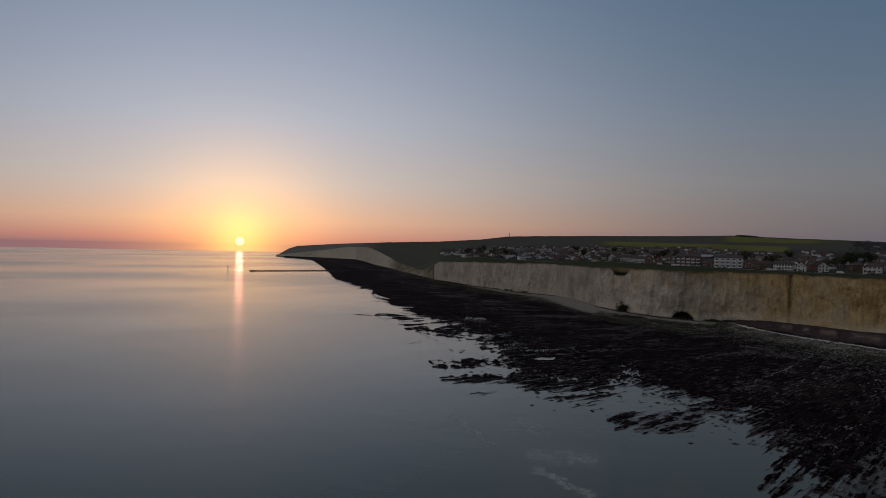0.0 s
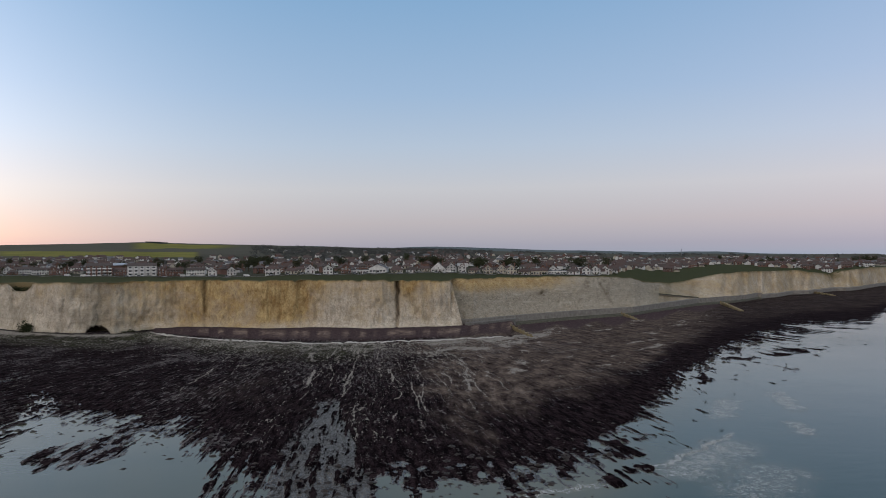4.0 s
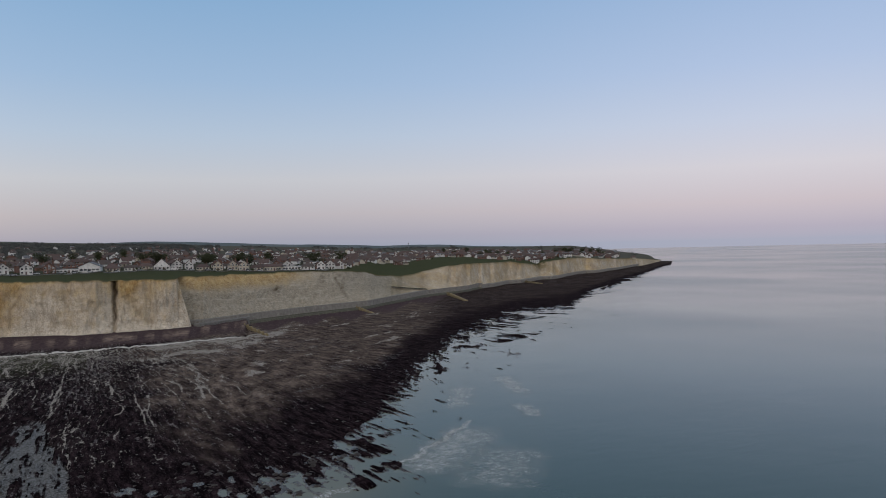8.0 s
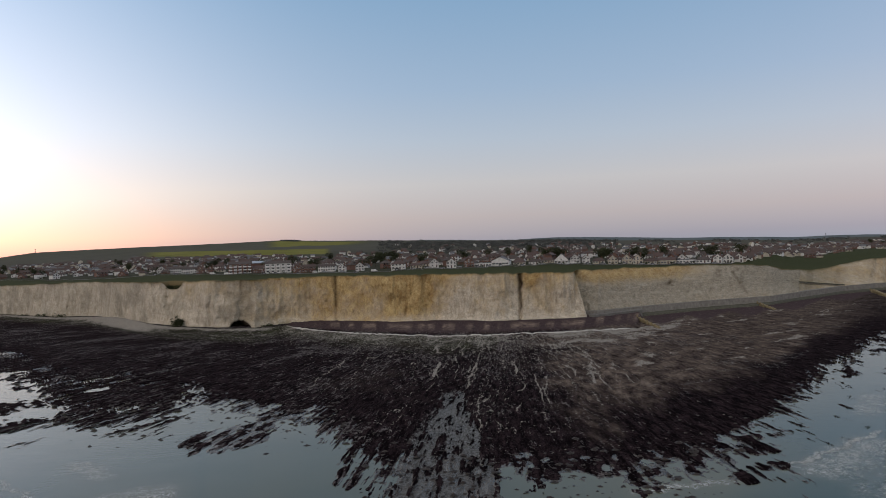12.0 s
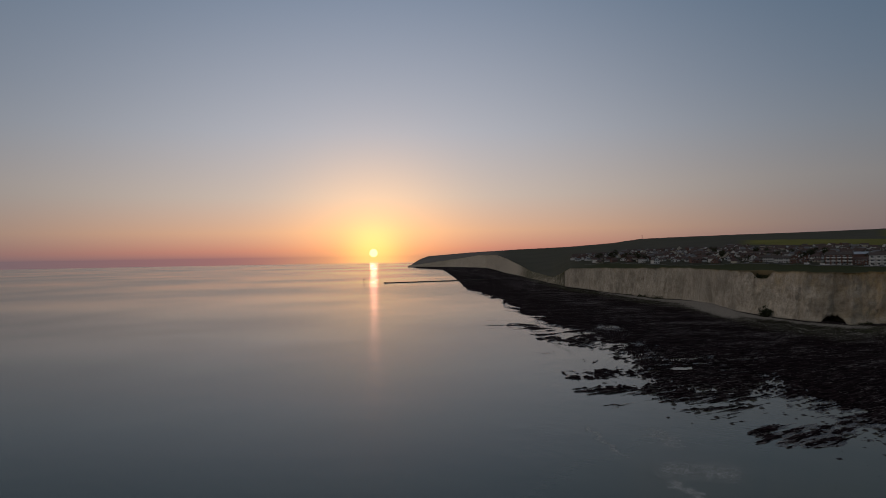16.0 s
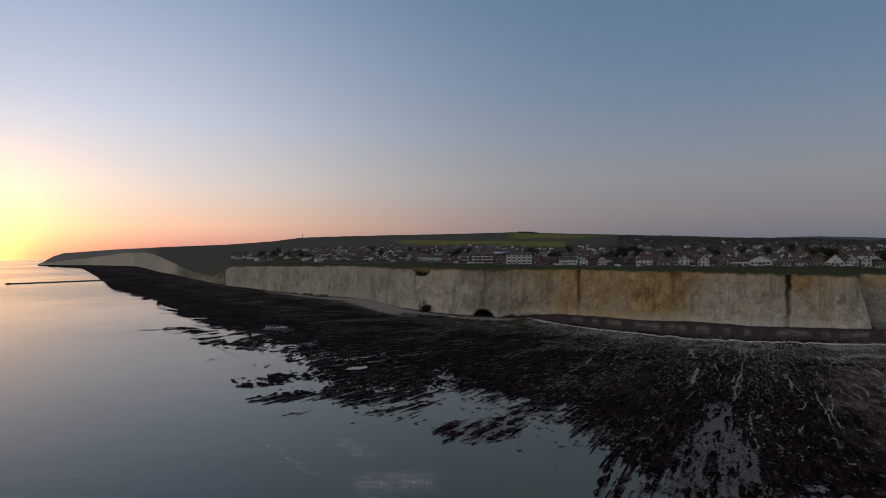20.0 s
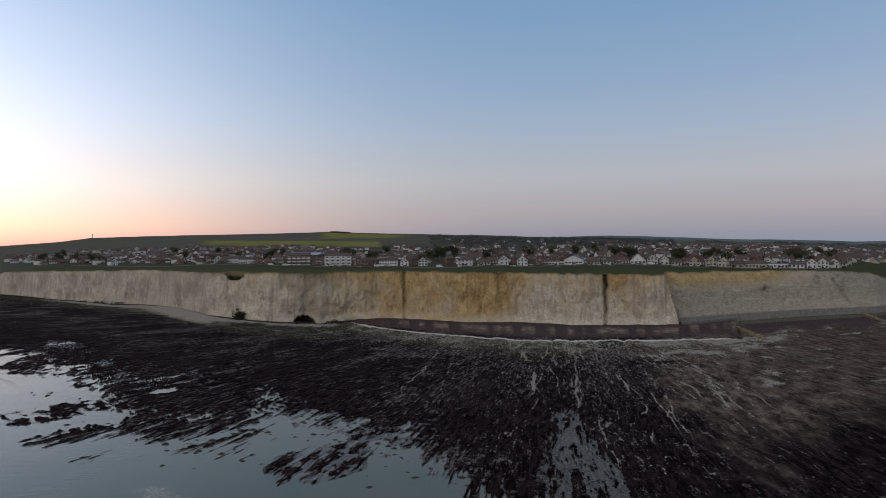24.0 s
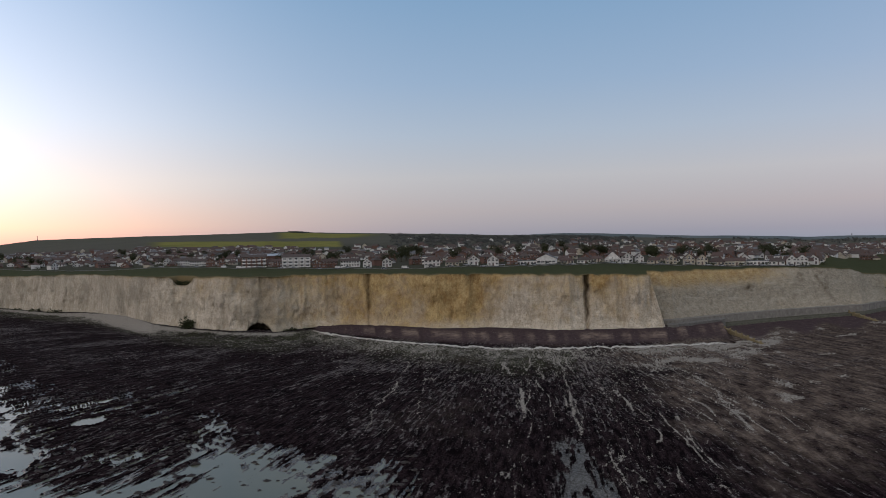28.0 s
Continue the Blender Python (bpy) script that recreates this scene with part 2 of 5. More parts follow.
    wet = calc(t, "MAXIMUM", wet, calc(t, "MULTIPLY", soak, 1.15))
    t.links.new(calc(t, "SUBTRACT", 0.9, calc(t, "MULTIPLY", wet, 0.6)), b.inputs["Roughness"])
    t.links.new(calc(t, "ADD", calc(t, "MULTIPLY", wet, 0.15), 0.003), b.inputs["Specular IOR Level"])
    bump(t, b, calc(t, "ADD", calc(t, "MULTIPLY", fine, 0.7), calc(t, "MULTIPLY", speck, 0.6)), 0.8, 0.4)
    return m


def chalk_material():
    m, t, b = material("weathered_chalk", 0.95, 0.05)
    big = spot(t, 0.045, 5, 0.65, (1, 1, 1.2))
    streak = spot(t, 0.26, 6, 0.75, (1, 1, 0.24))
    strata = spot(t, 0.30, 4, 0.7, (0.25, 0.25, 3.2))
    blot = spot(t, 0.16, 6, 0.75, (1, 1, 0.8))
    fine = spot(t, 0.9, 6, 0.85, (1, 1, 0.8))
    white = blend(t, squeeze(t, streak, 0.36, 0.64), (0.54, 0.46, 0.355), (0.84, 0.76, 0.635))
    white = blend(t, calc(t, "MULTIPLY", squeeze(t, fine, 0.52, 0.64), 0.7), white, (0.30, 0.245, 0.18))
    nick = spot(t, 2.2, 5, 0.85, (1, 1, 0.6))
    white = blend(t, calc(t, "MULTIPLY", squeeze(t, nick, 0.54, 0.62), 0.75), white, (0.26, 0.215, 0.16))
    white = blend(t, calc(t, "MULTIPLY", squeeze(t, strata, 0.55, 0.68), 0.35), white, (0.36, 0.30, 0.225))
    seam = calc(t, "ABSOLUTE", calc(t, "SUBTRACT", spot(t, 0.30, 3, 0.65, (1, 1, 0.45)), 0.5))
    white = blend(t, calc(t, "MULTIPLY", squeeze(t, seam, 0.030, 0.006), 0.24), white, (0.17, 0.135, 0.095))
    bed = calc(t, "ABSOLUTE", calc(t, "SUBTRACT", spot(t, 0.22, 3, 0.7, (0.3, 0.3, 2.6)), 0.5))
    white = blend(t, calc(t, "MULTIPLY", squeeze(t, bed, 0.030, 0.006), 0.25), white, (0.24, 0.19, 0.135))
    cell = t.nodes.new("ShaderNodeTexVoronoi")
    place_at = t.nodes.new("ShaderNodeVectorMath")
    place_at.operation = "MULTIPLY_ADD"
    t.links.new(spot_colour(t, 0.35), place_at.inputs[0])
    place_at.inputs[1].default_value = (3.2, 3.2, 3.2)
    squash = t.nodes.new("ShaderNodeVectorMath")
    squash.operation = "MULTIPLY"
    t.links.new(t.nodes.new("ShaderNodeTexCoord").outputs["Object"], squash.inputs[0])
    squash.inputs[1].default_value = (1, 1, 0.55)
    t.links.new(squash.outputs[0], place_at.inputs[2])
    t.links.new(place_at.outputs[0], cell.inputs["Vector"])
    cell.inputs["Scale"].default_value = 0.42
    tone = t.nodes.new("ShaderNodeSeparateColor")
    t.links.new(cell.outputs["Color"], tone.inputs[0])
    white = blend(t, calc(t, "MULTIPLY", squeeze(t, tone.outputs[0], 0.5, 0.95), 0.30), white, (0.30, 0.25, 0.185))
    rust = blend(t, squeeze(t, calc(t, "ADD", calc(t, "MULTIPLY", blot, 0.55), calc(t, "MULTIPLY", fine, 0.45)), 0.42, 0.58), (0.33, 0.20, 0.075), (0.60, 0.445, 0.215))
    rust = blend(t, calc(t, "MULTIPLY", squeeze(t, seam, 0.030, 0.006), 0.26), rust, (0.10, 0.060, 0.025))
    rust = blend(t, calc(t, "MULTIPLY", squeeze(t, nick, 0.54, 0.64), 0.55), rust, (0.15, 0.09, 0.035))
    want = calc(t, "ADD", attr(t, "rust"), calc(t, "MULTIPLY", calc(t, "SUBTRACT", big, 0.5), 1.5))
    want = calc(t, "ADD", want, calc(t, "MULTIPLY", calc(t, "SUBTRACT", streak, 0.5), 0.6))
    want = calc(t, "ADD", want, calc(t, "MULTIPLY", calc(t, "SUBTRACT", blot, 0.5), 0.7))
    col = blend(t, squeeze(t, want, 0.18, 0.85), white, rust)
    grey = blend(t, squeeze(t, fine, 0.35, 0.65), (0.175, 0.150, 0.112), (0.385, 0.345, 0.272))
    block = spot(t, 0.6, 4, 0.8, (1, 1, 1.3))
    grey = blend(t, calc(t, "MULTIPLY", squeeze(t, block, 0.52, 0.62), 0.6), grey, (0.46, 0.43, 0.37))
    grey = blend(t, calc(t, "MULTIPLY", squeeze(t, block, 0.46, 0.38), 0.6), grey, (0.12, 0.105, 0.085))
    grey = blend(t, calc(t, "MULTIPLY", squeeze(t, nick, 0.50, 0.62), 0.7), grey, (0.10, 0.088, 0.068))
    grey = blend(t, calc(t, "MULTIPLY", squeeze(t, strata, 0.54, 0.64), 0.45), grey, (0.48, 0.445, 0.375))
    col = blend(t, attr(t, "grey"), col, grey)
    # Shade of the creases is put into the colour, with the dark mask.
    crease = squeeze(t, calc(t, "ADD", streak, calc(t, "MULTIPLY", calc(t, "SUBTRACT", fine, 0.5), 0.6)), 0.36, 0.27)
    dark = calc(t, "ADD", attr(t, "shade_and_marks"), calc(t, "MULTIPLY", crease, 0.42), True)
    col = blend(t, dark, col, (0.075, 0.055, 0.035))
    col = blend(t, calc(t, "MULTIPLY", attr(t, "moss"), squeeze(t, blot, 0.3, 0.55), True), col, (0.055, 0.058, 0.022))
    t.links.new(col, b.inputs["Base Color"])
    bump(t, b, calc(t, "ADD", calc(t, "ADD", calc(t, "MULTIPLY", streak, 0.7), fine), calc(t, "MULTIPLY", tone.outputs[1], 0.55)), 1.0, 0.8)
    return m


def land_material():
    m, t, b = material("downland", 0.95, 0.02)
    big = spot(t, 0.012, 5, 0.6)
    fine = spot(t, 0.35, 5, 0.7)
    grass = blend(t, fine, (0.018, 0.026, 0.010), (0.048, 0.057, 0.023))
    grass = blend(t, calc(t, "MULTIPLY", big, 0.35), grass, (0.085, 0.075, 0.04))
    rape = blend(t, squeeze(t, big, 0.35, 0.65), blend(t, fine, (0.10, 0.105, 0.025), (0.16, 0.155, 0.04)), blend(t, fine, (0.15, 0.145, 0.035), (0.215, 0.20, 0.06)))
    scrub = blend(t, fine, (0.03, 0.033, 0.024), (0.07, 0.066, 0.05))
    col = blend(t, attr(t, "town"), grass, scrub)
    col = blend(t, attr(t, "field"), col, rape)
    col = blend(t, attr(t, "bare"), col, (0.19, 0.14, 0.075))
    # Haze is put into the colour: far land greyer, the far west paler still.
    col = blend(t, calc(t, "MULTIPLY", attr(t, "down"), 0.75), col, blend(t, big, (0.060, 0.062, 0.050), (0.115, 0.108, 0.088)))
    col = blend(t, calc(t, "MULTIPLY", attr(t, "hazed_down"), 0.62), col, blend(t, squeeze(t, big, 0.3, 0.7), (0.185, 0.165, 0.155), (0.250, 0.225, 0.210)))
    t.links.new(col, b.inputs["Base Color"])
    bump(t, b, fine, 0.6, 0.4)
    return m


def water_material():
    m, t, b = material("sea_water", 0.06, 0.32)
    b.inputs["IOR"].default_value = 1.33
    wide = spot(t, 0.012, 3, 0.5, (1, 1, 1), "World")
    col = blend(t, attr(t, "shoal"), (0.026, 0.056, 0.048), (0.160, 0.148, 0.100))
    t.links.new(calc(t, "SUBTRACT", 0.30, calc(t, "MULTIPLY", attr(t, "shoal"), 0.16)), b.inputs["Specular IOR Level"])
    col = blend(t, calc(t, "MULTIPLY", wide, 0.5), col, (0.038, 0.063, 0.054))
    t.links.new(col, b.inputs["Base Color"])
    swell = spot(t, 0.045, 4, 0.5, (1, 1.3, 1), "World")
    ripple = spot(t, 0.5, 3, 0.6, (1, 1.8, 1), "World")
    slick = spot(t, 0.0026, 4, 0.55, (1.4, 1, 1), "World")
    t.links.new(calc(t, "MULTIPLY_ADD", squeeze(t, slick, 0.38, 0.62), 0.07), b.inputs["Roughness"])
    b.inputs["Roughness"].links[0].from_node.inputs[2].default_value = 0.13
    chop = spot(t, 0.14, 3, 0.6, (1, 2.6, 1), "World")
    bump(t, b, calc(t, "ADD", calc(t, "ADD", swell, calc(t, "MULTIPLY", chop, 0.35)), calc(t, "MULTIPLY", ripple, 0.12)), 0.11, 0.6)
    return m


REEF, CHALK, LAND, SEA = reef_material(), chalk_material(), land_material(), water_material()
CONCRETE = simple("sea_concrete", (0.15, 0.138, 0.122), (0.27, 0.25, 0.222), 0.5, 0.9, 0.2, 0.05)
GREY_CONCRETE = simple("grey_concrete", (0.10, 0.095, 0.088), (0.19, 0.18, 0.165), 0.7, 0.9, 0.2, 0.05)
PALE_CONCRETE = simple("pale_concrete", (0.27, 0.235, 0.19), (0.42, 0.37, 0.30), 0.3, 0.9, 0.2, 0.05)
DARK_CONCRETE = simple("weeded_concrete", (0.035, 0.035, 0.022), (0.10, 0.095, 0.07), 0.6, 0.8, 0.3, 0.05)
TIMBER = simple("old_timber", (0.15, 0.12, 0.065), (0.28, 0.225, 0.13), 1.5, 0.9, 0.2, 0.03)
RENDER_WHITE = simple("white_render", (0.50, 0.49, 0.475), (0.74, 0.73, 0.70), 0.6, 0.85, 0.3, 0, 0.35)
RENDER_CREAM = simple("cream_render", (0.36, 0.32, 0.255), (0.52, 0.475, 0.39), 0.6, 0.85, 0.3, 0, 0.35)
BRICK = simple("red_brick", (0.12, 0.066, 0.052), (0.20, 0.118, 0.092), 1.2, 0.9, 0.2, 0, 0.4)
TILE_RED = simple("red_roof_tile", (0.062, 0.043, 0.040), (0.112, 0.078, 0.070), 1.4, 0.85, 0.3, 0.02, 0.6)
TILE_BROWN = simple("brown_roof_tile", (0.05, 0.040, 0.037), (0.105, 0.086, 0.08), 1.4, 0.85, 0.3, 0.02, 0.6)
SLATE = simple("grey_slate", (0.07, 0.072, 0.08), (0.15, 0.155, 0.17), 1.2, 0.6, 0.4, 0.02, 0.5)
SHEET_ROOF = simple("pale_sheet_roof", (0.22, 0.26, 0.31), (0.34, 0.38, 0.44), 0.3, 0.5, 0.5)
WINDOW = simple("window_glass", (0.015, 0.018, 0.022), (0.04, 0.045, 0.055), 0.8, 0.08, 0.6)
FRAME_WHITE = simple("white_paint", (0.68, 0.68, 0.66), (0.82, 0.82, 0.80), 3.0, 0.5, 0.4)
DOOR_PAINT = simple("door_paint", (0.05, 0.07, 0.09), (0.16, 0.08, 0.06), 0.4, 0.5, 0.4, 0, 0.8)
ASPHALT = simple("asphalt", (0.04, 0.04, 0.042), (0.07, 0.07, 0.072), 0.5, 0.9, 0.2)
LEAF = simple("dark_foliage", (0.018, 0.024, 0.010), (0.055, 0.062, 0.026), 0.7, 0.8, 0.2, 0, 0.5)
# Far foliage with the grey of haze put into its colour.
FAR_LEAF = simple("hazed_far_wood", (0.055, 0.060, 0.057), (0.125, 0.128, 0.124), 0.05, 0.9, 0.1)
BARK = simple("bark", (0.05, 0.04, 0.03), (0.10, 0.08, 0.06), 2.0, 0.95, 0.1)
CAR_PAINT = simple("car_paint", (0.20, 0.21, 0.23), (0.45, 0.46, 0.48), 0.4, 0.3, 0.5, 0, 1.0)
TYRE = simple("tyre_rubber", (0.015, 0.015, 0.015), (0.03, 0.03, 0.03), 3.0, 0.9, 0.2)
STONE = simple("chalk_boulder", (0.055, 0.052, 0.045), (0.27, 0.255, 0.23), 0.09, 0.95, 0.1, 0.1)
WEED_ROCK = simple("weeded_boulder", (0.012, 0.010, 0.009), (0.04, 0.03, 0.026), 0.8, 0.7, 0.3, 0.1)
STEEL = simple("painted_steel", (0.10, 0.10, 0.11), (0.20, 0.20, 0.21), 1.0, 0.6, 0.4)


# ---- the coast, bent into a bay and deepened to fit the camera's view, by bearing (degrees to the right of +y) from its middle, in metres ----
MX, MY = -8.0, 9.3
FOOT = np.array([(-47, 2900), (-43, 2600), (-40.7, 2344), (-39.2, 1635), (-37.2, 1217), (-35.9, 1035), (-34.4, 904), (-31.5, 777), (-27.8, 669), (-25.8, 640),
                 (-21.7, 510), (-19.6, 485), (-16.7, 453), (-13.8, 441), (-11.1, 450), (-9.4, 450), (-5.7, 434), (-2.8, 416), (1.1, 412), (5.5, 397),
                 (12.7, 405), (13.5, 428), (19.8, 480), (25.9, 531), (28.8, 596), (30.2, 635), (32.3, 671), (35.4, 772), (39.4, 885), (43.3, 1092),
                 (46.4, 1342), (47.6, 1600)])
TOPZ = np.array([(-47, 5), (-45, 18), (-43, 32), (-41.2, 44), (-39.8, 43), (-38.2, 24), (-37, 13), (-35.5, 11), (-34.7, 20), (-34.2, 26), (-31.5, 28.5), (-26, 30.8),
                 (-19, 31.2), (-10, 31.5), (0, 31), (7, 30.2), (12, 29.5), (16, 29.0), (20, 28.4), (24, 27), (25.5, 25), (26.5, 21.2), (28.3, 18.0), (29.2, 19), (30.5, 22.2),
                 (31.5, 24.4), (33.2, 26.2), (35.2, 25.5), (37, 24.2), (38, 21), (38.6, 18.4), (39.3, 22), (41, 24.3), (42.4, 22.4), (44, 19.3), (46.4, 13), (47.6, 4)])
SHORE = np.array([(-60, 6000), (-46.9, 5200), (-46.2, 2560), (-44.2, 2250), (-43.4, 1500), (-43.0, 1241), (-42.4, 905), (-40.6, 724), (-38.8, 602), (-37.1, 492), (-35.4, 424), (-33.4, 366), (-30.9, 330),
                  (-29.4, 290), (-28.2, 240), (-27.0, 222), (-25.5, 208), (-23, 203), (-21, 205), (-18.9, 218), (-17.8, 240), (-17.0, 214), (-14.2, 205), (-13.2, 186), (-11, 178),
                  (-8.7, 184), (-7.2, 172), (-5.5, 158), (-4.3, 146), (-3.0, 130), (0, 122), (4, 116), (8, 118), (13, 121), (17.8, 127), (21, 128), (24.5, 140), (27, 146),
                  (28.2, 178), (29.7, 226), (31.5, 262), (32.8, 322), (34.0, 352), (35.6, 392), (37.0, 436), (39.5, 472), (41.2, 495), (43.6, 669), (46.5, 981), (48.4, 1391), (50, 6000), (60, 6000)])
# tongues (+) and bays (-) of the reef's edge: place, half length, half width, heading, metres
TONGUES = [(-246, 331, 42, 10, -32, 4), (-204, 298, 22, 9, -20, 4), (-139, 222, 20, 9, 52, 9), (-116, 198, 17, 7, 46, 8), (-66, 206, 17, 6, 55, -9), (-56, 203, 12, 5, 60, -9),
           (-53, 174, 17, 9, 58, 11), (-14, 139, 9, 7, 70, 9), (192, 280, 32, 6, 20, 5), (73, 157, 5, 3, 20, 8), (66, 145, 5, 3, 30, 8),
           (62, 133, 3.5, 2.4, 10, 8), (55.5, 127, 4, 2.5, 50, 8), (61, 125, 2, 1.5, 0, 8), (59, 144, 6, 4, 40, 8), (112, 200, 24, 6, 36, -9), (78, 166, 16, 5, 36, -9), (165, 262, 22, 9, 40, -8)]
SHINGLE = np.array([(-12, 450), (-11.3, 440), (-8, 411), (-5.9, 392), (-2.9, 375), (1.4, 359), (5.1, 358), (9.2, 361), (13, 367), (17, 377), (19, 400)])
ROW0 = np.array([(-46, 2900), (-42, 2750), (-40, 1900), (-37, 1500), (-34, 1060), (-28, 870), (-24, 800), (-20.3, 775), (-16.4, 705), (-10.4, 645), (-6.6, 623), (-3.3, 568), (1.4, 540),
                 (6.6, 566), (12.8, 600), (17.1, 566), (21.6, 575), (24, 620), (25.5, 900), (30, 1200), (32.5, 1150), (34.5, 950), (36, 930), (38, 1010), (40, 1060), (42, 1150), (44, 1290), (47, 1700)])
SKYLINE = np.array([(-46.9, -.018), (-46.3, -.0088), (-45.8, -.004), (-45.2, -.0005), (-42, .0037), (-38.2, .007), (-34.2, .0096), (-31, .0135), (-28.8, .0185), (-26, .020), (-22, .0215), (-16.4, .0229),
                    (-12.2, .0245), (-8, .0218), (-3.6, .0195), (0, .017), (3, .0150), (9.5, .0115), (13.5, .0075), (17.8, .0050), (21.8, .0024), (26, -.0010),
                    (30.5, -.0004), (34.7, -.0028), (40.8, -.0033), (43.0, -.0080), (44.4, -.0125), (46.2, -.0165), (46.9, -.020), (47.6, -.027)])
EYE = 44.0


def by(table, a):
    return np.interp(a, table[:, 0], table[:, 1])


def place(a, r):
    return MX + r * np.sin(np.radians(a)), MY + r * np.cos(np.radians(a))


def bearing(x, y):
    return np.degrees(np.arctan2(x - MX, y - MY)), np.hypot(x - MX, y - MY)


def foot_radius(a):
    """The foot of the cliffs, with small headlands along the far eastern coast."""
    a = np.asarray(a, dtype=float)
    return by(FOOT, a) + step(31, 34, a) * (1 - step(45.5, 47, a)) * (fractal(a * 0.85, a * 0, 46, 3) - 0.5) * 90


def setback(a):
    """How far the cliff's edge stands behind its foot."""
    return np.interp(a, [-47, -42, -38.5, -36, -34, 11.9, 12.05, 12.7, 13.6, 24, 27, 29.5, 32, 37, 39, 41, 48], [20, 24, 60, 60, 9, 9, 52, 53, 32, 34, 60, 60, 26, 22, 40, 20, 16])


def notch(a):
    return np.exp(-((a + 19.75) / 0.62) ** 4)


def edge_radius(a):
    return foot_radius(a) + setback(a) + notch(a) * 14 + (fractal(a * 1.3, a * 0, 40, 4) - 0.5) * 9 * (1 - step(12, 13.5, a) * (1 - step(27, 32, a)))


def edge_height(a):
    return by(TOPZ, a) - notch(a) * 5.0 + (fractal(a * 2.0, a * 0, 44, 4) - 0.5) * 1.6


def land_height(a, r):
    """The plateau and the downs behind it."""
    r0, z0 = edge_radius(a), edge_height(a) + notch(a) * 5
    crest = 2600 + 300 * (fractal(a * 0.2, a * 0, 50, 2) - 0.5)
    crest = np.maximum(crest, r0 + 500)
    z1 = EYE + crest * by(SKYLINE, a)
    u = np.clip((r - r0) / (crest - r0), 0, 1)
    z = z0 + (z1 - z0) * (0.35 * u + 0.65 * u ** 1.6)
    z = z + (fractal(a * 0.5, r / 400.0, 52, 3) - 0.5) * 7 * np.sin(np.pi * u)
    z = z - 3.4 * step(-31, -26, a) * (1 - step(-6, 0, a)) * step(10, 140, r - r0) * (1 - step(900, 1500, r))
    return np.where(r > crest, z1 - (r - crest) * 0.03, z)


def land_z(x, y):
    a, r = bearing(x, y)
    return float(land_height(np.array([a]), np.array([r]))[0])


def fill(name, verts, faces, mats, attrs=None, face_mats=None, smooth=True, label="", category="", kind="structure"):
    me = bpy.data.meshes.new(name)
    faces = np.asarray(faces, dtype=np.int32)
    me.vertices.add(len(verts))
    me.vertices.foreach_set("co", np.asarray(verts, dtype=np.float32).ravel())
    k = faces.shape[1]
    me.loops.add(faces.size)
    me.loops.foreach_set("vertex_index", faces.ravel())
    me.polygons.add(len(faces))
    me.polygons.foreach_set("loop_start", np.arange(0, faces.size, k, dtype=np.int32))
    me.polygons.foreach_set("use_smooth", np.full(len(faces), smooth))
    if face_mats is not None:
        me.polygons.foreach_set("material_index", np.asarray(face_mats, dtype=np.int32))
    for m in mats:
        me.materials.append(m)
    for key, v in (attrs or {}).items():
        at = me.attributes.new(key, "FLOAT", "POINT")
        at.data.foreach_set("value", np.asarray(v, dtype=np.float32).ravel())
    me.update(calc_edges=True)
    ob = new(name, me)
    return tagged(ob, label, category, kind=kind)


def grid_faces(n, m):
    """Faces of n columns by m rows of points."""
    i, j = np.meshgrid(np.arange(n - 1), np.arange(m - 1), indexing="ij")
    a = (i * m + j).ravel()
    return np.stack([a, a + m, a + m + 1, a + 1], 1)


# ---- sea ----
def build_sea():
    az = np.concatenate([np.linspace(-180, -55, 40), np.linspace(-54.5, 54.5, 437), np.linspace(55, 180, 40)])
    ra = np.concatenate([np.linspace(0.01, 60, 9), np.geomspace(64, 4990, 170)])
    A, R = np.meshgrid(az, ra, indexing="ij")
    X, Y = place(A, R)
    off = by(SHORE, np.clip(A, -59, 59)) - R
    off = np.where(np.abs(A) > 52, 900, off)
    shoal = np.exp(-np.clip(off, 0, None) / 170.0) * (0.35 + 0.9 * fractal(X / 60, Y / 40, 70, 3))
    fill("water", np.stack([X, Y, X * 0], -1).reshape(-1, 3), grid_faces(len(az), len(ra)), [SEA], {"shoal": np.clip(shoal, 0, 1)},
         label="calm grey-green sea reflecting the dusk sky", category="sea")


# ---- foreshore: weed-covered wave-cut reef, gullies, sand and shingle ----
FAN_X, FAN_Y = 47.0, 660.0  # the beds of the reef radiate from here


def thin(x, y, seed, width, octaves=3):
    """Winding thin lines, 0 to 1."""
    return np.exp(-((fractal(x, y, seed, octaves) - 0.5) / width) ** 2)


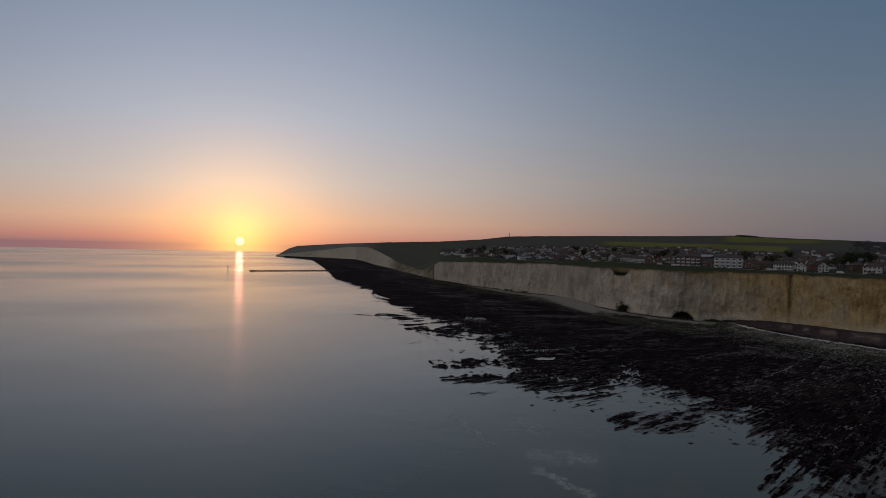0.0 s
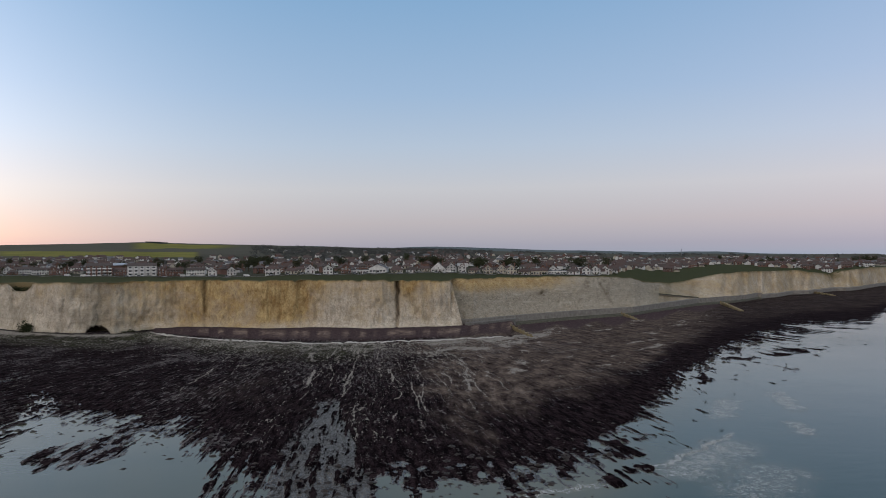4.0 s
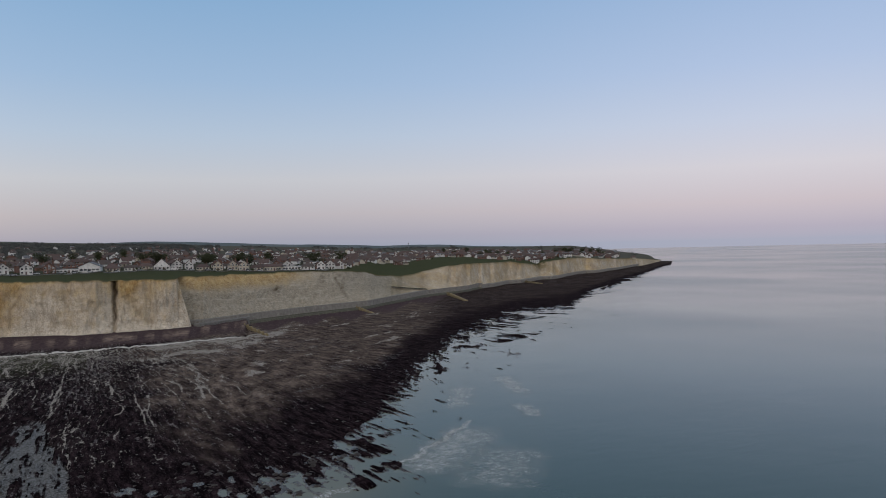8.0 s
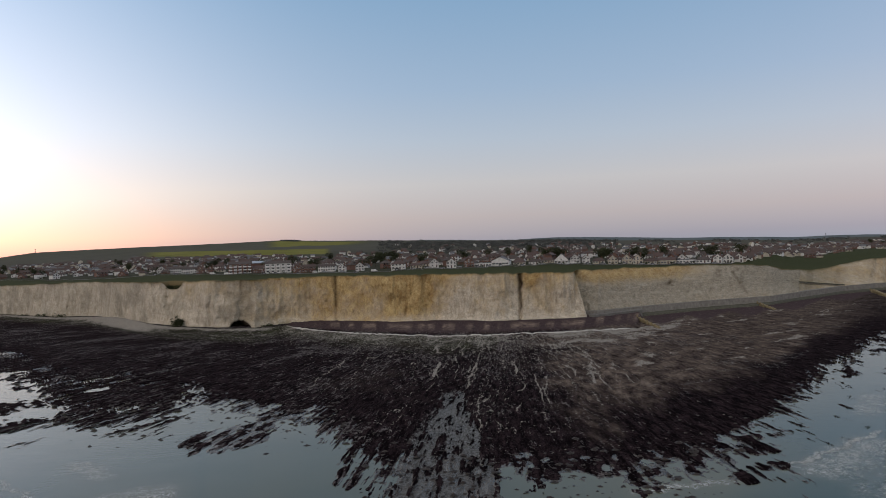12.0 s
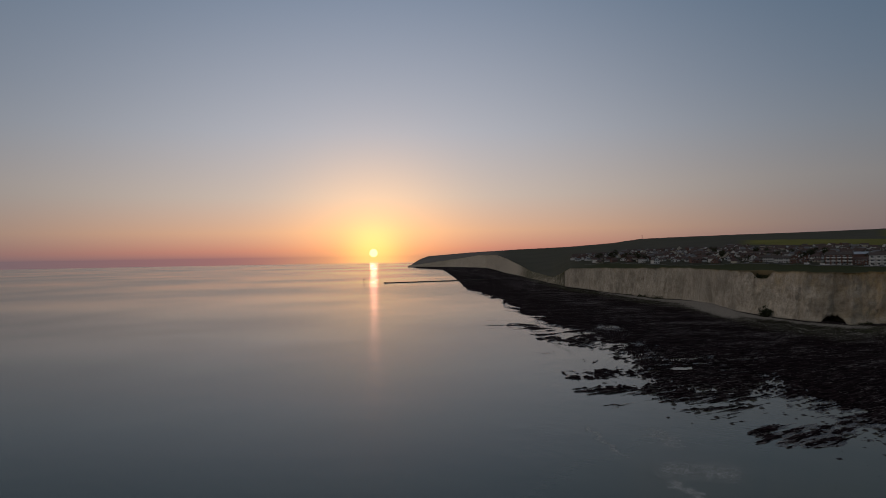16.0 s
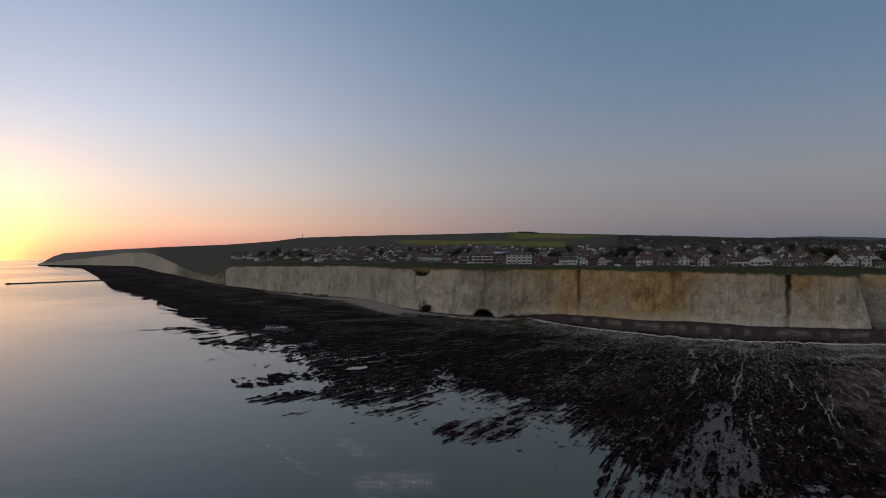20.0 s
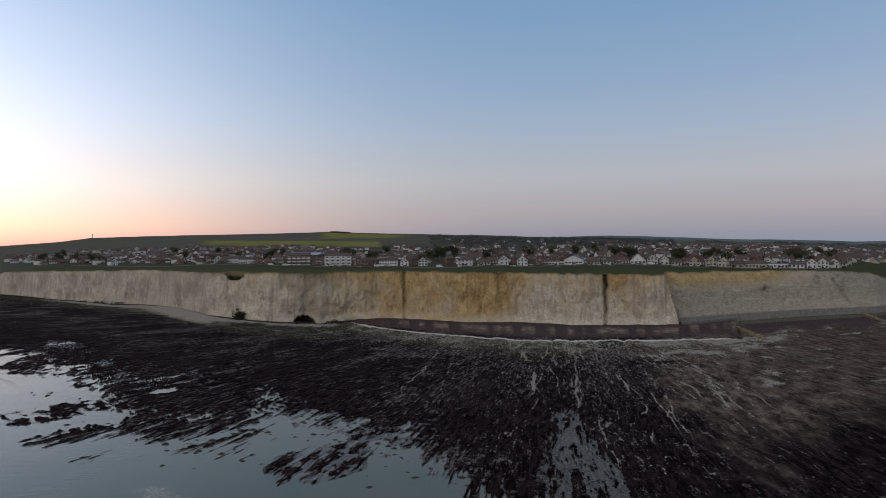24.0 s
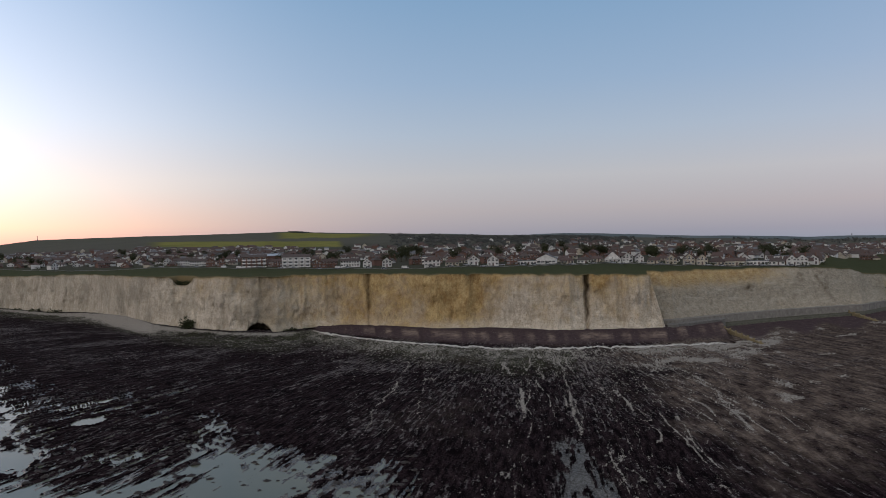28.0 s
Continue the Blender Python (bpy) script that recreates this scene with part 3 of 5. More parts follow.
def reef_fields(A, R):
    X, Y = place(A, R)
    u = np.arctan2(X - FAN_X, FAN_Y - Y) * 420
    v = -np.hypot(X - FAN_X, FAN_Y - Y)
    u = u + (fractal(u / 30, v / 60, 5, 3) - 0.5) * 5
    shore, foot = by(SHORE, A), foot_radius(A)
    D = R - shore
    D = np.where(D < 0, D * (1 - 0.62 * step(27.5, 29.5, A) * (1 - step(36, 40, A))), D)
    for x0, y0, long, short, turn, lift in TONGUES:
        c, q = math.cos(radians(turn)), math.sin(radians(turn))
        p, w = (X - x0) * c + (Y - y0) * q, (Y - y0) * c - (X - x0) * q
        k = (p / long) ** 2 + (w / short) ** 2
        cap = lift * (1 - k) * np.clip(R / 250, 0.8, 2)
        D = np.where(k < 1.6, np.maximum(D, cap) if lift > 0 else np.minimum(D, np.where(k < 1, cap, 1e9)), D)
    wide = np.clip(R / 220, 0.9, 4.0)
    fade = np.clip(700 / R, 0.1, 1) ** 1.5
    gully = fractal(u / 5.0, v / 44.0, 21, 4, 0.65)
    fine = fractal(u / 1.2, v / 7.0, 25, 3, 0.75)
    comb = fractal(u / (0.85 * np.maximum(wide, 1)), v / (13.0 * np.maximum(wide, 1)), 27, 3, 0.66)
    finger = fractal(u / (4.6 * np.maximum(wide, 1)), v / (24.0 * np.maximum(wide, 1)), 13, 3, 0.55)
    lump = fractal(X / 1.5, Y / 2.4, 31, 3, 0.7)
    knob = fractal(X / (3.2 * wide), Y / (4.2 * wide), 33, 3, 0.6)
    west = step(-16.5, -19, A)
    brush = step(-9.5, -7, A) * (1 - step(3.5, 5.5, A))
    east = step(26, 28.5, A)
    tooth = step(5, 8, A) * (1 - step(25, 27.5, A))
    N = (finger - 0.5) * (4.5 + 2.5 * tooth - 0.5 * brush) + (comb - 0.5) * (4.0 + 7.0 * west + 9.5 * brush + 9.0 * east) + (knob - 0.5) * (4.0 + 3.0 * brush + 5.0 * tooth + 2.0 * east)
    N = N + (fine - 0.5) * (2.4 + 2.0 * (brush + east + west)) * np.clip(300 / R, 0, 1) ** 2
    N = (N + brush * 0.6 * step(120, 170, R)) * np.clip(520 / R, 0.2, 1)
    F = np.clip(D / (9.0 * wide), -4, 4) + N * (1 - 0.75 * step(14, 46, D / wide))
    # tide-filled streaks on the western flat
    wet = step(-17, -20, A) * (1 - step(-31, -34, A)) * step(8, 20, D) * (1 - step(95, 135, D))
    streak = fractal(u / 1.1, v / 13.0, 29, 3, 0.65) + 0.45 * (fractal(X / 34, Y / 34, 35, 2) - 0.5)
    F = F - wet * 5.0 * step(0.54, 0.64, streak)
    s = D / np.maximum(foot - shore, 30)
    film = step(-1.0, -0.8, F) * (1 - step(0.1, 0.7, F))
    skin = 0.9 * np.clip(500 / R, 0, 1)
    h = np.where(F < -skin, (F + skin) * 1.1, 0.012 + 0.012 * (F + skin)) + 0.16 * (1 - np.exp(-np.clip(F, 0, 9)))
    ridge = (gully - 0.5) * 0.9 + (comb - 0.5) * 0.5 + (fine - 0.5) * 1.2 * np.clip(420 / R, 0, 1) ** 2 + (lump - 0.5) * 1.6 * np.clip(330 / R, 0, 1) ** 2
    h = h + step(0.2, 2.4, F) * (0.03 + 1.1 * np.clip(s, 0, 1) + ridge * 0.34 * fade)
    h = np.where(F > 0.0, np.maximum(h, 0.03), h)
    return X, Y, u, v, s, gully, fine, lump, h, foot, D, F, comb, knob, film


def along_line(X, Y, points, width):
    """1 on a broken line through the points, falling off over the width in metres."""
    best = np.full(X.shape, 1e9)
    for (x0, y0), (x1, y1) in zip(points[:-1], points[1:]):
        dx, dy = x1 - x0, y1 - y0
        t = np.clip(((X - x0) * dx + (Y - y0) * dy) / (dx * dx + dy * dy), 0, 1)
        best = np.minimum(best, np.hypot(X - x0 - t * dx, Y - y0 - t * dy))
    return np.exp(-(best / width) ** 2)


def build_foreshore():
    az = np.concatenate([np.arange(-47.4, -36, 0.10), np.arange(-36, 40, 0.06), np.arange(40, 49.2, 0.10)])
    n = 350
    q = np.linspace(0, 1, n)
    A = np.repeat(az[:, None], n, 1)
    outer = foot_radius(az) + 14
    near = np.min([by(SHORE, np.clip(az + d, -59, 59)) for d in np.linspace(-6, 6, 25)], axis=0)
    inner = np.maximum(np.minimum(near - 60, outer - 60), 85)
    R = 1 / (1 / inner[:, None] + (1 / outer - 1 / inner)[:, None] * q[None, :])
    low = np.interp(az, SHINGLE[:, 0], SHINGLE[:, 1]) + (fractal(az * 1.5, az * 0, 58, 3) - 0.5) * 9
    belt = np.clip(low[:, None] + np.linspace(-16, 12, 26)[None, :], inner[:, None] + 1, outer[:, None] - 1)
    R = np.sort(np.concatenate([R, belt], 1), 1)
    n += 26
    A = np.repeat(az[:, None], n, 1)
    low = np.repeat(low[:, None], n, 1)
    X, Y, u, v, s, gully, fine, lump, h, foot, D, F, comb, knob, film = reef_fields(A, R)
    # shingle bank under the cliff
    on = step(-11.6, -10.9, A) * (1 - step(16.6, 17.0, A))
    bank = step(0, 1, (R - low) / np.maximum(foot - low, 8)) * on
    cusp = np.clip(0.5 + 0.12 * np.sin(A * 4.1 + 2.5 * fractal(A * 0.7, A * 0, 59, 2)) + 1.5 * (fractal(A * 1.6, A * 0, 57, 3) - 0.5), 0, 1)
    up = step(0, 0.2, bank)
    h = h * (1 - up) + (1.2 + 3.2 * bank + 1.0 * cusp * np.sin(np.pi * np.clip(bank, 0, 1))) * up
    rise = step(0.88, 1.0, s) * (1 - up)
    h = h + rise * 1.8 * (A < 13)
    h = h - 3.0 * (1 - step(0, 40, R - inner[:, None]))
    mid = step(-13, -7, A) * (1 - step(19, 25, A))
    east = step(16.5, 18, A) * (1 - step(30, 34, A))
    foot_gap = np.where(A < -11.3, foot - 8 - R, np.where(A > 17, foot - 26 - R, low - R))
    strand = np.exp(-((R - low + 2 + 5 * (fractal(A * 6, R / 9, 60, 2) - 0.5)) / 2.4) ** 4) * step(-12, -10, A) * (1 - step(15, 18, A))
    cloud = fractal(X / 26, Y / 34, 63, 4, 0.6)
    film = np.maximum(film, 0.22 * step(-15, -21, A) * step(0.22, 0.40, s) * (1 - step(0.86, 0.95, s)) * (0.35 + 1.3 * cloud))
    pale = 0.02 + (0.5 - gully) * 0.25
    # rubble below the strand, thinning out to seaward
    belt = step(-4, 4, foot_gap) * (1 - step(18, 74, foot_gap + 34 * (cloud - 0.5)))
    heap = belt * (0.34 * mid + 0.14 * step(-15, -11, A) * (1 - step(4, 8, A)) + 0.34 * (1 - mid) * (A < 0)) * (0.4 + 1.1 * fractal(X / 4, Y / 7, 64, 3))
    # the broad chalk apron at the groyne, with a dark bed in it
    rim = np.where(A < 17, low, 378 + 15 * (A - 17)) - R
    apron = step(7.0, 10.5, A) * (1 - step(19, 25, A)) * step(-6, 2, rim) * (1 - step(45, 80, rim + 26 * (fractal(X / 14, Y / 9, 68, 4, 0.6) - 0.5) + 3.2 * np.abs(A - 13)))
    dark_bed = np.exp(-(((X - 49 - 4 * (cloud - 0.5)) / 11) ** 2 + ((Y - 335) / 14) ** 2) ** 2) + np.exp(-(((X - 62) / 8) ** 2 + ((Y - 318) / 5) ** 2) ** 2)
    heap = np.maximum(heap, 1.32 * apron * (fractal(X / 3.5, Y / 4.5, 62, 4, 0.7) - 0.05) * (0.45 + 0.75 * step(0.36, 0.58, fractal(X / 13, (Y - 0.5 * X) / 6, 76, 4, 0.65))))
    pale = pale + heap * (1 - 1.1 * np.clip(dark_bed, 0, 1))
    # gullies washed pale, running seaward along the beds
    g = random.Random(12)
    web = np.zeros_like(A)
    reach = np.linspace(v.min(), v.max(), 6000)
    for k in range(64):
        u0, top, end, thick = -66 + 2.45 * k + g.uniform(-2, 2), g.uniform(0.45, 0.95), g.uniform(0.05, 0.5), g.uniform(0.22, 0.38)
        wave = np.interp(v, reach, (fractal(reach / 14, reach * 0 + k, 66, 3) - 0.5) * 3.4)
        run = step(end, end + 0.1, s) * (1 - step(top - 0.1, top, s))
        web = np.maximum(web, g.uniform(0.35, 0.75) * np.exp(-((u - u0 + wave) / thick) ** 2) * run)
    broken = step(0.34, 0.60, fractal(u / 4, v / 15, 74, 3, 0.6))
    pale = pale + web * step(-11, -8, A) * (1 - step(17, 22, A)) * broken
    for points, width, force in (((( -38, 335), (-41, 294), (-45, 253), (-46, 226)), 1.1, 0.42), (((-31, 300), (-32, 274), (-32, 233)), 0.7, 0.34), (((-3, 330), (-2, 280), (-4, 249), (-6, 236)), 0.8, 0.40),
                                 (((6, 300), (5, 270), (3, 240)), 0.7, 0.40), (((18, 330), (14, 287), (10, 254), (6, 224)), 1.3, 0.50), (((38, 300), (37, 267), (31, 217), (29, 190)), 0.7, 0.40),
                                 (((30, 300), (27, 262), (22, 215)), 0.6, 0.34), (((60, 300), (56, 273), (47, 220), (43, 191)), 2.2, 0.32), (((68, 300), (64, 270), (55, 225)), 1.6, 0.24)):
        shift = (fractal(X / 16, Y / 16, 61, 4, 0.6) - 0.5) * 4
        pale = pale + force * along_line(X + shift, Y, points, 0.42 * width) * (0.3 + 1.6 * fractal(X / 2, Y / 4, 72, 3, 0.7)) + 0.28 * force * along_line(X + shift, Y, points, 2.4 * width) * broken
    veined = step(3.5, 5.5, A) * (1 - step(13, 16, A)) * step(0.22, 0.32, s)
    lattice_web = thin(u / 1.9, v / 10, 75, 0.040, 3) * step(-12, -6, A) * (1 - step(14, 19, A)) * step(0.03, 0.15, s) * np.maximum(step(0.44, 0.64, fractal(u / 14, v / 30, 65, 3)), 0.85 * veined)
    pale = pale + 0.56 * lattice_web
    lens = east * step(0.22, 0.40, s) * (1 - step(8, -2, foot_gap))
    band = fractal(X / 30 + Y / 60, (Y - 0.55 * X) / 7.0, 78, 4, 0.6)
    pale = pale + 0.72 * step(0.56, 0.68, band) * lens * step(0.40, 0.56, fractal(u / 6, v / 18, 79, 3, 0.6))
    scree = np.exp(-(((A + 23.4) / 2.2) ** 2)) * step(0.80, 0.95, s)
    pale = pale + scree * (0.30 + 0.75 * fractal(X / 3, Y / 5, 110, 4, 0.65)) + 0.9 * strand
    foot_line = np.exp(-((s - 0.965) / 0.022) ** 2) * step(-12, -14, A) * (1 - step(-30, -33, A))
    pale = pale + 0.5 * foot_line
    h = h + scree * 2.2 * step(0.88, 1.02, s)
    # the tongue of wet sand that opens seaward
    t = np.clip((224 - Y) / 92, -0.1, 1.3)
    wob = (fractal(X / 5, Y / 12, 69, 3) - 0.5) * 5 * np.clip(t + 0.2, 0, 1)
    fan = step(1.6 - 14 * t - 5, 1.6 - 14 * t + 3, X + wob) * (1 - step(5.4 + 3.0 * t, 6.6 + 4.0 * t, X + 0.4 * wob)) * step(228, 214, Y)
    clump = 0.25 * lump + 0.30 * fine + 0.45 * comb
    open_sand = 0.9 * fan * step(0.68 - 0.08 * step(-6, -1, X), 0.40, clump - 0.05 * step(-4, 1, X + 6 * t))
    h = h * (1 - fan) + fan * (0.06 + 0.6 * step(0.50, 0.70, clump))
    pool = np.exp(-(((X + 122) / 4.4) ** 2 + ((Y - 251) / 5.2) ** 2) ** 2)
    h = np.where(pool > 0.4, -0.25, h)
    mid_bank = np.exp(-((bank - 0.5) / 0.22) ** 2) * step(0.35, 0.75, cusp)
    dark_bank = step(17.1, 17.6, A) * (1 - step(31, 33, A)) * step(0.80, 0.86, s + 0.05 * np.sin(A * 2.1))
    wet_flat = step(0.60, 0.68, fractal(X / 16, (Y - 0.5 * X) / 5, 83, 4)) * east * step(0.10, 0.25, s) * (1 - step(0.5, 0.7, s))
    sand = np.clip(open_sand + 0.4 * wet_flat, 0, 1)
    tan_zone = step(9, 14.5, A + 6 * (cloud - 0.5)) * (1 - 0.75 * step(28, 33, A)) * step(26, 100, D - 90 * (fractal(u / 9, v / 42, 87, 4, 0.6) - 0.5) - 7.0 * np.clip(A - 18, 0, 10))
    dark_lens = step(0.50, 0.66, fractal(u / 7, v / 30, 80, 4, 0.65)) * step(11, 15, A)
    brown = np.clip(1.4 * tan_zone * (1 - 0.6 * dark_lens) + 0.8 * apron + 0.25 * belt * mid + (cloud - 0.5) * 0.9 * step(0.1, 0.4, s) * mid, 0, 1)
    green = np.clip(belt * (0.35 + fractal(X / 25, Y / 25, 81, 3)) * (A < 6) * 0.9, 0, 1)
    fill("foreshore", np.stack([X, Y, h], -1).reshape(-1, 3), grid_faces(len(az), n), [REEF],
         {"pale": pale, "brown": brown, "green": green, "sand": sand, "shingle": np.maximum(step(0.03, 0.2, bank) * (1 - np.clip(1.2 * strand, 0, 1)), dark_bank), "cusp": mid_bank, "strand": strand,
          "laced": np.clip(0.55 * step(1, -9, A) + 0.5 * step(0.3, 0.6, s) + 0.5 * mid, 0, 1), "film": film, "across": u, "down_bed": v},
         label="dark weed-covered chalk reef with pale gullies and shingle", category="foreshore")


# ---- cliffs ----
def build_cliff(name, a0, a1, da, rows, zfoot, label, trimmed=False):
    az = np.arange(a0, a1 + da / 2, da)
    q = np.linspace(0, 1, rows)
    A = np.repeat(az[:, None], rows, 1)
    Q = np.repeat(q[None, :], len(az), 0)
    if a1 == 12.85:
        A = A - 0.95 * Q * step(4, 12.85, A)
    foot, edge, top = foot_radius(A), edge_radius(A), edge_height(A)
    if a1 == 12.85:
        edge = np.minimum(edge, foot + 14)
    if trimmed:
        foot = foot_radius(np.maximum(A, 13.6))
        edge = np.maximum(edge, foot + 28)
    z0 = np.broadcast_to(zfoot(A), A.shape)
    Z = z0 + (top - z0) * Q
    arc = np.radians(A) * foot
    if trimmed:
        R = foot + (edge - foot) * Q + (fractal(arc / 9, Z / 3, 90, 4) - 0.5) * 2.0 + (fractal(arc / 1.8, Z / 1.6, 85, 3, 0.7) - 0.5) * 3.2 * (1 - step(0.45, 0.7, Q))
    else:
        lean = Q ** 0.8
        R = foot + (edge - foot) * lean
        rib = (fractal(arc / 18, Z / 24, 91, 4, 0.55) - 0.5) * (8 + 7 * step(-10, -15, A)) + (fractal(arc / 3.2, Z / 13, 95, 4, 0.6) - 0.5) * 4.0 + (fractal(arc / 1.5, Z / 1.9, 96, 3, 0.7) - 0.5) * 2.0
        R = R + rib * np.sin(np.pi * np.clip(Q * 0.85 + 0.12, 0, 1)) ** 0.5
        crack = np.exp(-((A - 7.6 + (fractal(Z / 4, Z * 0, 93, 3) - 0.5) * 0.22) / 0.16) ** 2) + 0.55 * np.exp(-((A + 7.4) / 0.14) ** 2)
        R = R + crack * 4
        cave = 1 - step(0.7, 1.0, ((A + 14.9) / 0.85) ** 2 + (Q / 0.19) ** 2 + 0.5 * (fractal(A * 6, Q * 14, 108, 3) - 0.5))
        R = R + cave * 14
        R = R - np.exp(-(Q / 0.10) ** 2) * 5 * fractal(arc / 5, Z * 0, 97, 3)
    X, Y = place(A, R)
    rust = 0.33 + 0.22 * step(0.30, 1.0, Q) + 0.30 * step(0.94, 1.0, Q)
    rust = rust + 0.20 * np.exp(-((A + 3) / 5.0) ** 2) + 0.62 * np.exp(-((A + 1.6) / 1.9) ** 2 - ((Q - 0.55) / 0.42) ** 2) + 0.34 * np.exp(-((A + 7.0) / 2.4) ** 2)
    rust = rust + 0.20 * np.exp(-((A + 12.0) / 2.2) ** 2) + 0.5 * np.exp(-((A - 8.6) / 0.7) ** 2 - ((Q - 0.95) / 0.3) ** 2) - 0.18 * step(0.25, 0.0, Q)
    rust = rust - 0.16 * step(-9, -13, A) - 0.26 * step(-17, -21, A) - 0.18 * np.exp(-((A - 4) / 2.2) ** 2) - 0.12 * np.exp(-((A - 10.5) / 2) ** 2)
    grey = 0.08 + 0.5 * step(-19, -24, A) * fractal(arc / 14, Z / 20, 98, 3) + 0.6 * np.exp(-((A + 15) / 1.2) ** 2) * (1 - Q)
    # Dark mask: painted shade of hollows, plus scars and streaks.
    shade_and_marks = np.zeros_like(A)
    moss = 0.9 * np.exp(-(Q / 0.07) ** 2) * step(-10, -13, A) + 0.5 * step(0.97, 1.0, Q)
    if trimmed:
        rust = 0.12 + 0.85 * step(0.42, 0.85, Q + 0.10 * (fractal(arc / 30, Z / 3, 86, 3) - 0.5)) * (1 - step(17, 25, A))
        top_band = step(0.42, 0.92, Q) * (1 - step(18, 25, A))
        grey = 0.88 - 0.15 * step(0.5, 0.1, Q) + 0.35 * (fractal(arc / 2, Z / 2, 99, 3) - 0.5) - 0.72 * top_band
        shade_and_marks = 1.5 * np.exp(-((A - 18.9) / 0.42) ** 2 - ((Q - 0.55) / 0.08) ** 2) * fractal(arc / 2, Z, 89, 3)
        scar = np.exp(-((A - 23.2 - 1.5 * (0.85 - Q)) / 0.13) ** 2) * step(0.1, 0.25, Q) * (1 - step(0.7, 0.85, Q))
        shade_and_marks = shade_and_marks + 0.8 * scar * fractal(arc / 2, Z / 2, 84, 3) + 0.5 * step(0.56, 0.70, fractal(arc / 5, Z / 4, 82, 4, 0.65)) * np.exp(-((A - 22.8) / 1.5) ** 2) * step(0.15, 0.4, Q)
        moss = moss + 0.3 * np.exp(-((A - 28.2) / 1.3) ** 2)
    elif a0 > 20:
        rust = 0.42 + 0.2 * step(0.6, 1, Q)
        grey = 0.20 + 0.40 * np.exp(-((A - 27.2) / 3) ** 2)
        # Shaded gullies are put into the colour as dark upright streaks.
        shade_and_marks = 0.20 * step(0.60, 0.72, fractal(A * 1.7, Q * 0.6, 101, 3)) + 0.15 * step(0.55, 0.7, fractal(arc / 12, Z / 14, 103, 3))
        moss = 0.6 * step(0.9, 1.0, Q) + 0.9 * np.exp(-((A - 39) / 0.5) ** 2) * step(0.3, 0.9, Q) + 0.3 * np.exp(-((A - 28.2) / 1.3) ** 2)
    else:
        # The cracks and the cave are darkened in colour, as their shade.
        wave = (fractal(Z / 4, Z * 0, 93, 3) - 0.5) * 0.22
        shade_and_marks = 1.7 * fractal(arc / 1.0, Z / 2.2, 94, 4, 0.75) * np.exp(-((A - 7.6 + 1.5 * wave) / (0.06 + 0.20 * Q * fractal(Z / 3, Z * 0, 100, 3))) ** 2) * step(0.05, 0.4, Q) + 0.45 * np.exp(-((A + 7.4) / 0.16) ** 2) * step(0.25, 0.4, Q)
        shade_and_marks = shade_and_marks + 0.75 * (1 - step(0.7, 1.0, ((A + 14.9) / 0.85) ** 2 + (Q / 0.19) ** 2 + 0.5 * (fractal(A * 6, Q * 14, 108, 3) - 0.5))) + 0.3 * np.exp(-((A + 14.6) / 1.0) ** 2 - ((Q - 0.25) / 0.16) ** 2) * fractal(arc / 3, Z / 2, 109, 3)
    if a1 == 12.85:
        # Shaded recesses of the western face, put into the grey and dark tones.
        shade = step(0.50, 0.66, fractal(arc / 13, Z / 17, 88, 4, 0.6)) * step(-10, -15, A)
        grey, shade_and_marks = grey + 0.28 * shade, shade_and_marks + 0.12 * shade * (1.1 - Q) * (0.5 + fractal(arc / 3, Z / 6, 92, 3))
    if a1 < -30:
        grey = 0.20 + 0 * Q
        shade_and_marks = 0.22 * step(0.45, 0.65, fractal(arc / 60, Z / 12, 106, 4, 0.6)) * step(-41, -39, A)
        moss = 0.9 * step(-38.4, -37.4, A) + 0.3 * step(-43, -44.5, A)
    verts, faces = np.stack([X, Y, Z], -1), grid_faces(len(az), rows)
    ob = fill(name, verts.reshape(-1, 3), faces, [CHALK], {"rust": rust, "grey": np.clip(grey, 0, 1), "shade_and_marks": np.clip(shade_and_marks, 0, 1), "moss": np.clip(moss, 0, 1)},
              label=label, category="cliff")
    return ob


# ---- plateau and downs ----
def build_land():
    az = np.arange(-46.8, 47.7, 0.2)
    n = 150
    q = np.linspace(0, 1, n) ** 1.7
    A = np.repeat(az[:, None], n, 1)
    r0 = edge_radius(A)
    R = r0 + (4600 - r0) * np.repeat(q[None, :], len(az), 0)
    Z = land_height(A, R)
    back = np.repeat(np.arange(n)[None, :], len(az), 0)
    Z = np.where(back == 0, edge_height(A), Z)
    X, Y = place(A, R)
    tan = (Z - EYE) / R
    row = by(ROW0, A)
    town = step(-30, 25, R - row) * (1 - 0.75 * step(2000, 2500, R) * (A < 4)) * (1 - step(-31, -35, A) * 0.6)
    wob = (fractal(A * 0.8, R / 300, 120, 3) - 0.5) * 0.0022
    sky = by(SKYLINE, A)
    f1 = step(0.0068, 0.0062, sky - tan + wob + 0.0004 * (A + 8)) * step(0.0010, 0.0016, sky - tan + wob) * step(-13.5, -12.0, A) * (1 - step(-6.4, -3.6, A + 300 * (sky - tan)))
    low = 0.0135 + (A + 12) * -0.00012
    f2 = step(low - 0.0066, low - 0.006, tan + wob * 0.5 + 0.0002 * (A + 22)) * (1 - step(low - 0.0004, low, tan + wob * 0.5 + 0.00012 * (A + 22))) * step(-22.5, -20.5, A) * (1 - step(-8.6, -8.0, A))
    field = np.clip(f1 + f2, 0, 1)
    bare = np.exp(-((R - r0) / (4 + 9 * fractal(A * 0.9, A * 0, 53, 3))) ** 2) * 0.75
